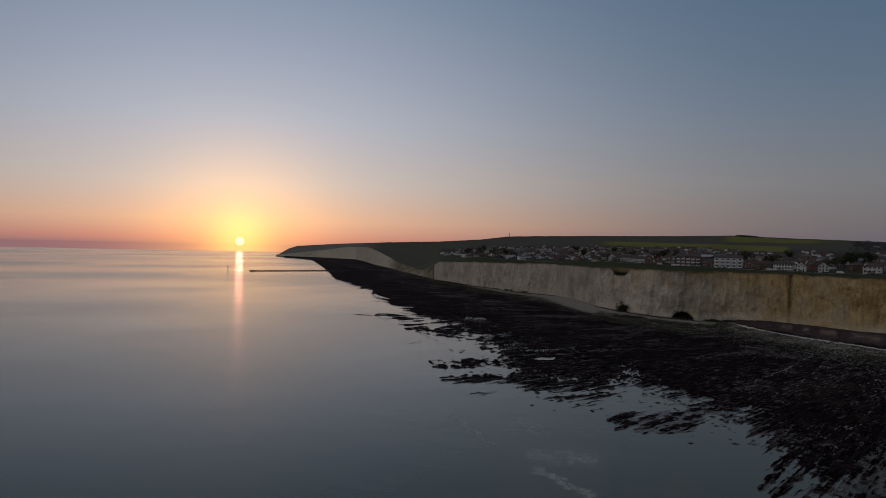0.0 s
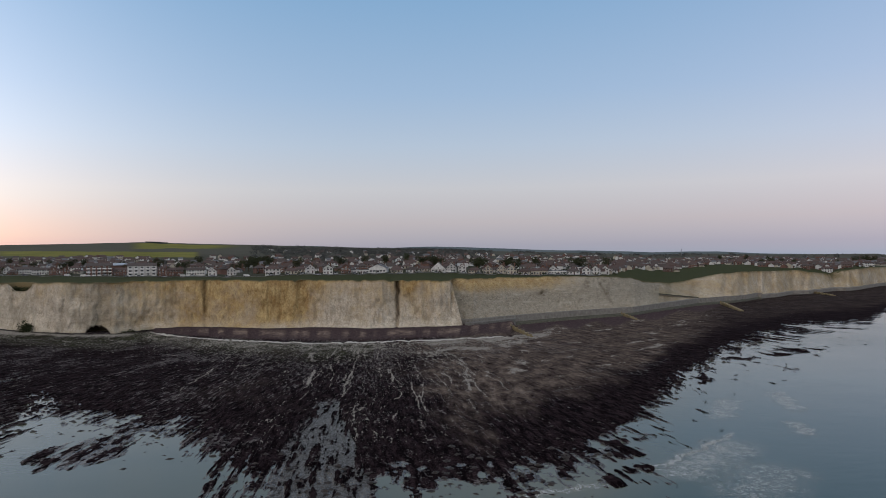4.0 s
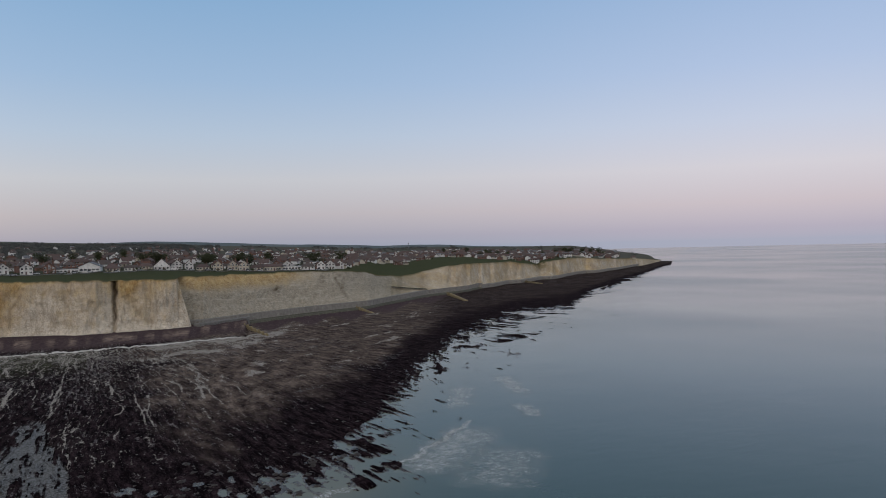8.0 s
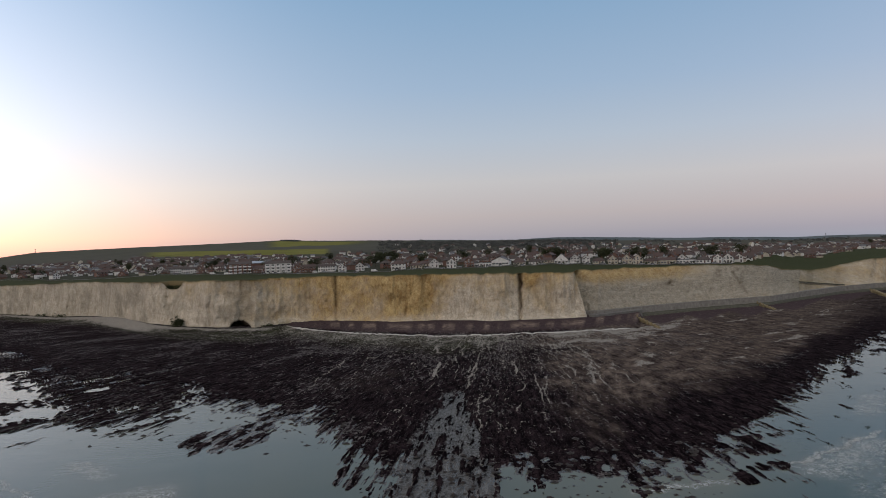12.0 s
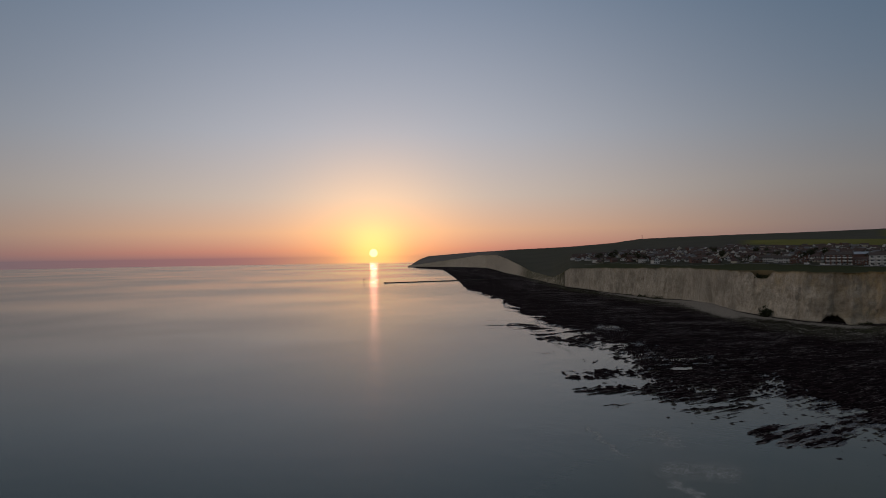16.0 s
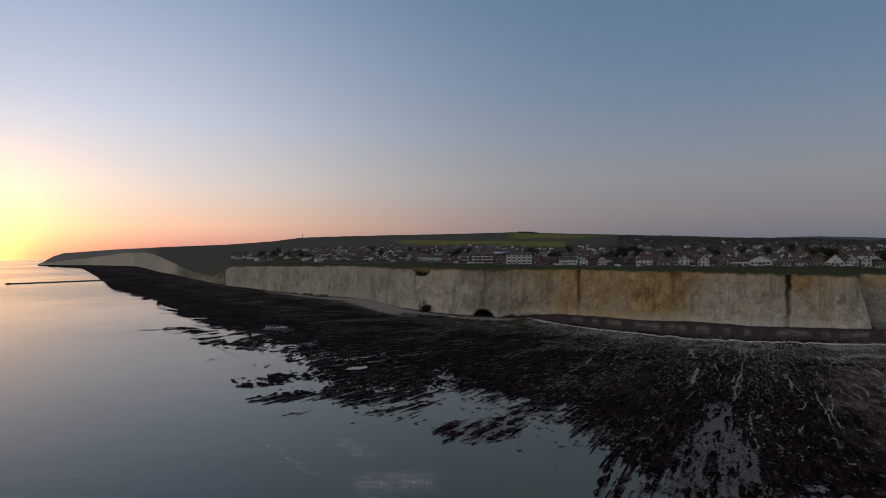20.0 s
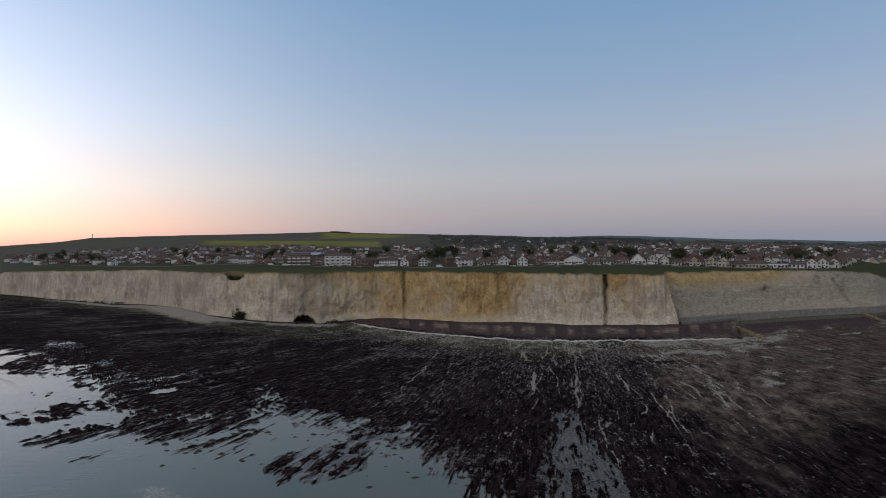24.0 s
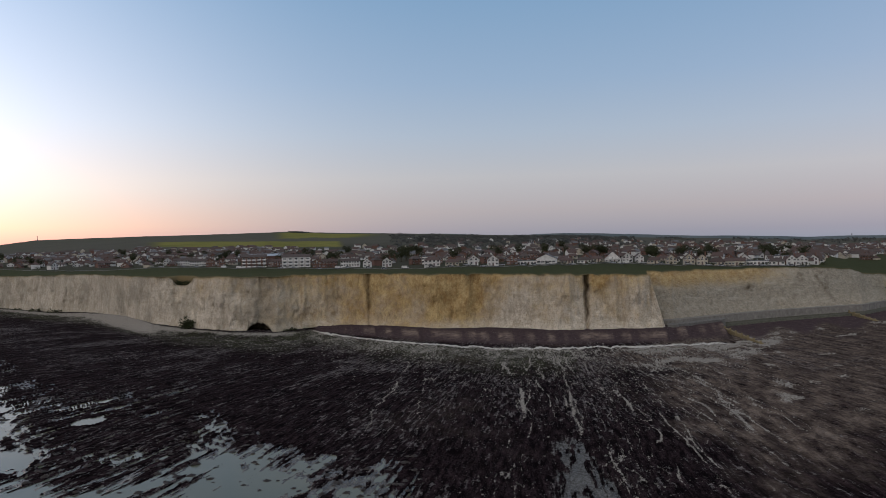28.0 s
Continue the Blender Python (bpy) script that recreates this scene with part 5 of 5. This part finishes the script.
        n = len(verts)
        verts += [c - e1, c + e2 * 0.8, c + e1, c - e2, c + e1.cross(e2).normalized() * size * 0.4]
        faces += [(n, n + 1, n + 4), (n + 1, n + 2, n + 4), (n + 2, n + 3, n + 4), (n + 3, n, n + 4)]


def make_tree(seed, height, spread, label):
    g = random.Random(seed)
    ob = empty("tree", label, "tree", "trees of the town")
    bm = bmesh.new()
    bmesh.ops.create_cone(bm, cap_ends=True, segments=8, radius1=height * 0.035, radius2=height * 0.015, depth=height * 0.6, matrix=Matrix.Translation((0, 0, height * 0.3)))
    for i in range(5):
        tilt = Matrix.Rotation(i * 1.257, 4, "Z") @ Matrix.Rotation(radians(g.uniform(28, 50)), 4, "X")
        bmesh.ops.create_cone(bm, cap_ends=True, segments=6, radius1=height * 0.014, radius2=height * 0.005, depth=height * 0.45,
                              matrix=Matrix.Translation((0, 0, height * g.uniform(0.3, 0.5))) @ tilt @ Matrix.Translation((0, 0, height * 0.2)))
    part("trunk", bm, BARK, ob)
    lumps = [(g.uniform(-1, 1) * spread * 0.5, g.uniform(-1, 1) * spread * 0.5, height * g.uniform(0.45, 0.85), spread * g.uniform(0.28, 0.5)) for _ in range(8)]
    verts, faces = [], []
    leaf_cloud(g, lumps, 420, height * 0.055, verts, faces)
    me = bpy.data.meshes.new("crown")
    me.from_pydata(verts, [], faces)
    me.materials.append(LEAF)
    crown = new("crown", me)
    crown.parent = ob
    return ob


trees = [make_tree(1, 9, 6, "dark rounded tree between the houses"), make_tree(2, 12, 7, "tall dark tree above the roofs"), make_tree(3, 6.5, 6, "low spreading garden tree")]
tg = random.Random(5)
tree_spots = [(-4.4, 700, 1), (-4.0, 720, 1), (-4.9, 735, 0), (-3.9, 760, 1), (-5.2, 700, 2), (-3.7, 690, 2)]
for _ in range(120):
    a = tg.uniform(-32, 45)
    if 24.0 < a < 29.5:
        continue
    tree_spots.append((a, float(by(ROW0, a)) + tg.uniform(25, 330), tg.randrange(3)))
for i, (a, r, k) in enumerate(tree_spots):
    if i > 2 and k in (0, 1, 2) and trees[k].get("set"):
        copy_thing(trees[k], seaward(a, r, tg.uniform(0, 360), -0.2))
    elif trees[k].get("set"):
        copy_thing(trees[k], seaward(a, r, tg.uniform(0, 360), -0.2))
    else:
        trees[k]["set"] = 1
        set_down(trees[k], a, r, 0, -0.2)


def build_woods():
    g = random.Random(21)
    verts, faces = [], []
    for i in range(3300):
        if i < 900:
            a, r = g.uniform(-4, 32), 2350 + g.uniform(-260, 240)
            if float(fractal(np.array([a * 0.9]), np.array([r / 400]), 130, 2)[0]) < 0.5:
                continue
        elif i < 1500:
            a = g.uniform(-33, 46)
            r = float(by(ROW0, a)) + 150 + g.random() * 1200
            if a < -3 and r > 1180 + 8 * abs(a + 10):
                continue
        elif i < 2100:
            a, r = g.uniform(-3.5, 12), 1700 + g.uniform(-200, 700)
        elif i < 3100:
            a = g.uniform(-4.5, 14)
            r = 1180 + 1100 * g.random() + 18 * max(a, 0)
        else:
            a, r = g.gauss(-11.3, 0.32), 2590 + g.uniform(-20, 20)
            if abs(a + 11.3) > 0.75:
                continue
        x, y = (float(c) for c in place(a, r))
        s = g.uniform(1.8, 4.2) if i < 3100 else 3.2
        leaf_cloud(g, [(x, y, land_z(x, y) + s * 0.7, s), (x + s, y, land_z(x, y) + s * 0.4, s * 0.7)], 22, s * 0.42, verts, faces)
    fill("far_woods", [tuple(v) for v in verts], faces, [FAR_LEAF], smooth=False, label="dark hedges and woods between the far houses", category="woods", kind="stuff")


build_woods()


def build_garden_shrubs():
    """Hedges and shrubs in the gardens round the houses of the front streets."""
    g = random.Random(23)
    verts, faces = [], []
    for a, r, _ in list(FRONT) + spots:
        for k in range(2):
            da, dr = g.uniform(-9, 9) / r * 57.3, g.choice((-9, -7, 9, 12)) + g.uniform(-2, 2)
            x, y = (float(c) for c in place(a + da, r + dr))
            z, w = land_z(x, y), g.uniform(0.7, 1.7)
            lumps = [(x + g.uniform(-2, 2), y + g.uniform(-2, 2), z + w * 0.5, w) for _ in range(3)]
            leaf_cloud(g, lumps, 26, w * 0.4, verts, faces)
    fill("garden_shrubs", [tuple(v) for v in verts], faces, [LEAF], smooth=False, label="dark hedges and shrubs in the gardens of the houses", category="shrubs", kind="stuff")


build_garden_shrubs()


def make_bush(seed, spread, height, label):
    g = random.Random(seed)
    verts, faces = [], []
    lumps = [(g.uniform(-1, 1) * spread * 0.6, g.uniform(-1, 1) * spread * 0.3, height * g.uniform(0.2, 0.6), height * g.uniform(0.25, 0.5)) for _ in range(9)]
    leaf_cloud(g, lumps, 420, height * 0.09, verts, faces, 1.0)
    me = bpy.data.meshes.new("bush")
    me.from_pydata(verts, [], faces)
    me.materials.append(LEAF)
    return tagged(new("bush", me), label, "bush")


for seed, a, dr, z, spread, height in ((1, -19.7, 8, 24.5, 7, 5), (2, -20.05, 6, 25.5, 5, 4), (3, -19.3, 7, 25.5, 5, 4)):
    b = make_bush(seed, spread, height, "dark scrub filling the notch in the cliff edge")
    x, y = place(a, float(edge_radius(np.array([a]))[0]) - dr + 4)
    b.location = (x, y, z)
for seed, a, dr, spread, height in ((4, -19.5, -4, 2.2, 8.5), (5, -27.5, -5, 7, 5), (6, -28.6, -5, 6, 4.5), (7, -29.6, -5, 5, 4), (8, -13.0, -4, 3, 3.4), (9, -12.6, -4, 2.5, 4)):
    b = make_bush(seed, spread, height, "dark green scrub at the foot of the chalk cliff")
    x, y = place(a, float(foot_radius(a)) + dr)
    b.location = (x, y, 1.2)


# ---- sea wall, groynes, ramp, breakwater ----
def strip(name, a0, a1, da, outline, mat, label, category, parent=None):
    """A band along the coast: outline gives (offset from the foot, height) pairs."""
    az = np.arange(a0, a1 + da / 2, da)
    off = np.array(outline, dtype=float)
    A = np.repeat(az[:, None], len(off), 1)
    R = foot_radius(np.maximum(A, 13.5)) + off[None, :, 0]
    X, Y = place(A, R)
    Z = np.broadcast_to(off[None, :, 1], A.shape)
    ob = fill(name, np.stack([X, Y, Z], -1).reshape(-1, 3), grid_faces(len(az), len(off)), [mat], smooth=False, label=label, category=category)
    if parent:
        ob.parent = parent
    return ob


wall = strip("sea_wall", 12.3, 34.5, 0.25, [(-13, 1.0), (-12.4, 6.0), (-12.4, 6.7), (-11.6, 6.7), (-11.6, 6.0), (12, 6.2)], CONCRETE,
             "pale concrete sea wall and promenade under the trimmed cliff", "sea wall")
strip("sea_wall_apron", 13.0, 17.0, 0.2, [(-19.4, 1.0), (-19.0, 5.2), (-12.9, 5.4)], GREY_CONCRETE, "grey concrete apron in front of the sea wall", "sea wall")
strip("sea_wall_toe", 16.8, 34.5, 0.25, [(-21, 0.2), (-18, 2.2), (-13.1, 2.9)], DARK_CONCRETE, "dark weed-covered toe of the sea wall", "sea wall")
strip("sea_wall_east", 34.5, 46.0, 0.2, [(-9, 0.5), (-8.5, 4.6), (8, 4.9)], CONCRETE, "pale sea wall along the far cliffs", "sea wall")


def make_groyne(p0, p1, z0, z1, width, label):
    ob = empty("groyne", label, "groyne", "groynes on the foreshore")
    a, b = Vector((*p0, 0)), Vector((*p1, 0))
    ob.location = a
    d = b - a
    ob.rotation_euler = (0, 0, math.atan2(d.y, d.x))
    n = d.length
    bm = bmesh.new()
    v = [bm.verts.new(p) for p in ((0, -width, -1), (n, -width, -1), (n, width, -1), (0, width, -1), (0, -width * 0.6, z0), (n, -width * 0.6, z1), (n, width * 0.6, z1), (0, width * 0.6, z0))]
    for q in ((3, 2, 1, 0), (4, 5, 6, 7), (0, 1, 5, 4), (1, 2, 6, 5), (2, 3, 7, 6), (3, 0, 4, 7)):
        bm.faces.new([v[i] for i in q])
    part("wall", bm, TIMBER, ob)
    posts = int(n / 6)
    me = None
    for i in range(posts + 1):
        x = n * i / posts
        z = z0 + (z1 - z0) * i / posts
        if me is None:
            post = part("post", bm_box(-0.35, 0.35, -0.35, 0.35, -1.5, 1.0, bevel=0.05), TIMBER, ob, "weathered timber post")
            me = post.data
        else:
            post = share("post", me, ob, 0, 0, 0)
        post.location = (x, -width * 0.9, z)
    part("cap", bm_box(0, n * 0.5, -width * 0.75, width * 0.75, (z0 + z1) / 2 - 0.1, (z0 + z1) / 2 + 0.1), TIMBER, ob)
    return ob


make_groyne((111, 404), (111, 364), 3.4, 1.5, 0.8, "low yellowish groyne running down from the sea wall")
make_groyne((208, 470), (204, 438), 3.2, 1.6, 1.2, "short pale groyne beside the dark shingle")
make_groyne((328, 546), (305, 482), 3.4, 1.6, 2.0, "broad pale groyne on the far foreshore")
make_groyne((498, 661), (490, 622), 3.2, 1.6, 2.0, "distant pale groyne below the far cliffs")


def make_ramp():
    ob = empty("ramp", "pale concrete ramp descending from the gap in the cliffs", "ramp")
    az = np.arange(26.3, 30.35, 0.15)
    z = 14.2 + (6.6 - 14.2) * (az - 26.3) / 4.0
    f = foot_radius(az)
    rise = np.clip((z - 5.5) / (edge_height(az) - 5.5), 0, 1)
    edge = f + (edge_radius(az) - f) * rise ** 0.9 - 1.2
    for name, off0, off1, high, deep, mat in (("slope", 0.0, 6.0, 0.0, 0.7, PALE_CONCRETE), ("parapet", -0.4, -0.04, 0.5, 0.3, DARK_CONCRETE)):
        ring = []
        for off, top in ((off0, False), (off0, True), (off1, True), (off1, False)):
            x, y = place(az, edge + off)
            ring.append(np.stack([x, y, z + high if top else z - deep], -1))
        p = fill(name, np.stack(ring, 1).reshape(-1, 3), grid_faces(len(az), 4), [mat], smooth=False, kind="")
        p.parent = ob


make_ramp()


def make_breakwater():
    ob = empty("breakwater", "long low concrete breakwater reaching out into the sea", "breakwater")
    p0, p1 = Vector((-850, 985, 0)), Vector((-906, 800, 0))
    ob.location = p0
    d = p1 - p0
    ob.rotation_euler = (0, 0, math.atan2(d.y, d.x))
    n = d.length
    part("wall", bm_box(0, n, -1.6, 1.6, -2, 1.3, bevel=0.1), DARK_CONCRETE, ob)
    part("head", bm_box(n, n + 5, -3, 3, -2, 1.8, bevel=0.3), DARK_CONCRETE, ob)


make_breakwater()


def make_beacon(x, y):
    ob = empty("beacon_post", "slim dark marker post standing in the sea", "marker post", "marker posts in the sea")
    bm = bmesh.new()
    bmesh.ops.create_cone(bm, cap_ends=True, segments=10, radius1=0.5, radius2=0.35, depth=8, matrix=Matrix.Translation((0, 0, 3)))
    part("pole", bm, STEEL, ob)
    part("topmark", bm_box(-0.9, 0.9, -0.9, 0.9, 6.6, 8.0, bevel=0.2), STEEL, ob)
    ob.location = (x, y, 0)


make_beacon(-926, 766)


# ---- road, path, walls and cars on the front ----
def front_strip(name, a0, a1, off0, off1, lift, mat, label, category):
    az = np.arange(a0, a1, 0.25)
    A = np.repeat(az[:, None], 2, 1)
    row = np.convolve(np.pad(by(ROW0, az), 6, mode="edge"), np.ones(13) / 13, "valid")
    R = np.stack([row + off0, row + off1], 1)
    X, Y = place(A, R)
    Z = land_height(A, R) + lift
    fill(name, np.stack([X, Y, Z], -1).reshape(-1, 3), grid_faces(len(az), 2), [mat], smooth=False, label=label, category=category)


front_strip("road", -33, 23.5, -30, -19, 0.25, ASPHALT, "grey asphalt road along the sea front", "road")
front_strip("pavement", -33, 23.5, -34, -30.5, 0.35, CONCRETE, "pale footpath beside the cliff-top grass", "pavement")


def make_car(label, van=False):
    ob = empty("car", label, "car", "cars parked along the front")
    l, w, h = (4.9, 1.9, 1.9) if van else (4.2, 1.75, 0.85)
    bm = bmesh.new()
    prism(bm, [(-l / 2, 0.3), (l / 2, 0.3), (l / 2 - 0.05, 0.75), (l / 2 - 1.0, h), (-l / 2 + 0.1, h), (-l / 2, 0.8)], -w / 2, w / 2)
    part("body", bm, RENDER_WHITE if van else CAR_PAINT, ob)
    bm = bmesh.new()
    if van:
        prism(bm, [(l / 2 - 1.0, 1.1), (l / 2 - 0.35, 1.1), (l / 2 - 0.8, 1.75), (l / 2 - 1.0, 1.75)], -w / 2 - 0.02, w / 2 + 0.02)
    else:
        prism(bm, [(-l / 2 + 0.3, 0.86), (l / 2 - 1.1, 0.86), (l / 2 - 1.8, 1.42), (-l / 2 + 0.8, 1.42)], -w / 2 + 0.1, w / 2 - 0.1)
    part("cabin", bm, WINDOW, ob, "dark glazed cabin")
    me = None
    for x in (-l / 2 + 0.8, l / 2 - 0.85):
        for y in (-w / 2, w / 2):
            if me is None:
                bm = bmesh.new()
                bmesh.ops.create_cone(bm, cap_ends=True, segments=12, radius1=0.32, radius2=0.32, depth=0.2, matrix=Matrix.Rotation(radians(90), 4, "X"))
                wheel = part("wheel", bm, TYRE, ob)
                me = wheel.data
                wheel.location = (x, y, 0.32)
            else:
                share("wheel", me, ob, x, y, 0.32)
    return ob


car, van = make_car("parked car on the sea-front road"), make_car("white van parked on the sea-front road", True)
cg = random.Random(9)
first = {0: True, 1: True}
for i in range(34):
    a = -21 + 44 * i / 34 + cg.uniform(-0.4, 0.4)
    k = 1 if cg.random() < 0.2 else 0
    r = float(by(ROW0, a)) - cg.choice((22, 27, 14))
    src = (car, van)[k]
    if first[k]:
        first[k] = False
        set_down(src, a, r, cg.uniform(-8, 8), 0.26)
    else:
        copy_thing(src, seaward(a, r, cg.uniform(-8, 8), 0.26))


def make_mast(a, r, h, label):
    ob = empty("mast", label, "mast")
    bm = bmesh.new()
    bmesh.ops.create_cone(bm, cap_ends=True, segments=8, radius1=0.9, radius2=0.4, depth=h, matrix=Matrix.Translation((0, 0, h / 2)))
    part("pole", bm, STEEL, ob)
    part("head", bm_box(-1.4, 1.4, -0.8, 0.8, h * 0.8, h * 0.93, bevel=0.2), STEEL, ob)
    set_down(ob, a, r, 0, -0.5)


make_mast(-28.7, 2450, 15, "grey mast on the skyline of the downs")
make_mast(28.3, 2300, 20, "slim mast above the roofs of the far town")


# ---- boulders, rubble and foam ----
def rocks(name, mat, count, pick, label, seed, flat=0.6):
    g = random.Random(seed)
    verts, faces = [], []
    base = [Vector(p).normalized() for p in ((1, 0, 0), (-1, 0, 0), (0, 1, 0), (0, -1, 0), (0, 0, 1), (.7, .7, .3), (-.7, .7, .3), (.7, -.7, .3), (-.7, -.7, .3), (0, 0, -1))]
    tri = ((4, 0, 5), (4, 5, 2), (4, 2, 6), (4, 6, 1), (4, 1, 8), (4, 8, 3), (4, 3, 7), (4, 7, 0), (9, 5, 0), (9, 2, 5), (9, 6, 2), (9, 1, 6), (9, 8, 1), (9, 3, 8), (9, 7, 3), (9, 0, 7))
    A, R, S = pick(g, count)
    X, Y, u, v, s, gully, fine, lump, h, foot, D, F, comb, knob, film = reef_fields(np.array(A), np.array(R))
    for i in range(len(A)):
        n, size, t = len(verts), S[i], g.uniform(0, 6.28)
        for p in base:
            q = p * size * g.uniform(0.65, 1.2)
            verts.append((X[i] + q.x * math.cos(t) - q.y * math.sin(t), Y[i] + q.x * math.sin(t) + q.y * math.cos(t), max(h[i], -0.1) + q.z * flat))
        faces += [tuple(n + j for j in f) for f in tri]
    fill(name, verts, faces, [mat], smooth=False, label=label, category="rocks", kind="stuff")


def near_shore(g, n):
    A = [g.uniform(-34, 36) for _ in range(n)]
    R = [float(by(SHORE, a)) + g.gauss(0, 16) for a in A]
    return A, R, [(0.25 + 0.9 * g.random() ** 2.5) * (0.6 + r / 500) for r in R]


def near_foot(g, n):
    A = [g.uniform(-33, 15) for _ in range(n)]
    R = []
    for a in A:
        f = float(foot_radius(a))
        R.append(f - abs(g.gauss(0, 34 if a < -11 else 44)) - (5 if a < -11 else 48))
    return A, R, [0.14 + 0.40 * g.random() ** 3 for _ in A]


def loose(g, n):
    A = [g.uniform(-30, 32) for _ in range(n)]
    R = []
    for a in A:
        q = g.random()
        s0, f = float(by(SHORE, a)), float(foot_radius(a))
        R.append(s0 + 8 + (f - s0 - 60) * q ** 1.3)
    return A, R, [0.08 + 0.22 * g.random() ** 2 for _ in A]


rocks("weeded_boulders", WEED_ROCK, 1300, near_shore, "dark weed-covered boulders along the edge of the reef", 31, 0.45)
rocks("chalk_rubble", STONE, 6500, near_foot, "pale chalk boulders fallen below the cliff", 33)
rocks("pale_stones", STONE, 700, loose, "small white stones scattered over the dark reef", 35)


def foam_material():
    """White lace on the water: threads between bubbles, thicker where the wave has just broken."""
    m, t, b = material("sea_foam", 0.9, 0.2)
    b.inputs["Base Color"].default_value = (0.62, 0.63, 0.62, 1)
    co = t.nodes.new("ShaderNodeNewGeometry").outputs["Position"]
    bend = t.nodes.new("ShaderNodeVectorMath")
    bend.operation = "MULTIPLY_ADD"
    n = t.nodes.new("ShaderNodeTexNoise")
    n.inputs["Scale"].default_value, n.inputs["Detail"].default_value = 0.5, 4
    t.links.new(co, n.inputs["Vector"])
    t.links.new(n.outputs["Color"], bend.inputs[0])
    bend.inputs[1].default_value = (3.0, 3.0, 0)
    t.links.new(co, bend.inputs[2])
    cell = t.nodes.new("ShaderNodeTexVoronoi")
    cell.feature = "DISTANCE_TO_EDGE"
    cell.inputs["Scale"].default_value = 1.7
    t.links.new(bend.outputs[0], cell.inputs["Vector"])
    lace = squeeze(t, cell.outputs["Distance"], 0.20, 0.0)
    cover = calc(t, "ADD", calc(t, "MULTIPLY", lace, 0.55), calc(t, "MULTIPLY", spot(t, 0.35, 5, 0.75, (1, 1, 1), "World"), 0.9))
    cover = calc(t, "ADD", cover, calc(t, "SUBTRACT", attr(t, "foam"), 1.0))
    cover = calc(t, "MULTIPLY", squeeze(t, cover, 0.14, 0.80), 0.75)
    clear = t.nodes.new("ShaderNodeBsdfTransparent")
    mix = t.nodes.new("ShaderNodeMixShader")
    t.links.new(cover, mix.inputs[0])
    t.links.new(clear.outputs[0], mix.inputs[1])
    t.links.new(b.outputs[0], mix.inputs[2])
    t.links.new(mix.outputs[0], t.nodes["Material Output"].inputs["Surface"])
    return m


def build_foam():
    """Spent waves: crests and sheets of lace running in over the shoals."""
    lines = [((62, 131), (80, 141), (100, 158), 1.0, 1.0), ((64, 124), (80, 134), (98, 152), 7.0, 0.66), ((70, 110), (82, 118), (94, 134), 8.0, 0.56), ((142, 207), (134, 190), (127, 170), 3.2, 0.62),
             ((120, 166), (117, 158), (113, 148), 2.6, 0.64), ((100, 168), (112, 182), (122, 198), 4.0, 0.58), ((-86, 158), (-77, 150), (-68, 140), 3.0, 0.60), ((-68, 124), (-60, 129), (-50, 134), 6.5, 0.64),
             ((-100, 150), (-88, 138), (-72, 126), 0.9, 0.66), ((-64, 122), (-52, 113), (-40, 108), 1.6, 0.74), ((-300, 371), (-230, 312), (-166, 248), 1.3, 0.48), ((196, 258), (212, 276), (230, 300), 1.6, 0.5),
             ((30, 120), (42, 124), (56, 126), 1.6, 0.62)]
    verts, faces, dens = [], [], []
    for p, q, r, wide, force in lines:
        n, m = 60, 9
        base = len(verts)
        for i in range(n):
            t = i / (n - 1)
            x = p[0] * (1 - t) ** 2 + 2 * q[0] * t * (1 - t) + r[0] * t * t
            y = p[1] * (1 - t) ** 2 + 2 * q[1] * t * (1 - t) + r[1] * t * t
            dx, dy = r[0] - p[0], r[1] - p[1]
            l = math.hypot(dx, dy)
            sway = 0.6 * math.sin(i * 0.37 + p[0]) + 0.4 * math.sin(i * 0.91 + p[1])
            for j in range(m):
                w = (j / (m - 1) * 2 - 1) * wide * 1.4 + sway
                verts.append((x - dy / l * w, y + dx / l * w, 0.03))
                dens.append(max(0.0, force * (1 - (j / (m - 1) * 2 - 1) ** 2) ** 0.7 * min(1, 5 * t, 5 * (1 - t)) ** 0.6))
        faces += [[base + a for a in f] for f in grid_faces(n, m).tolist()]
    fill("foam", verts, faces, [foam_material()], {"foam": dens}, label="broken white foam of small waves on the shoals", category="foam", kind="stuff")


build_foam()
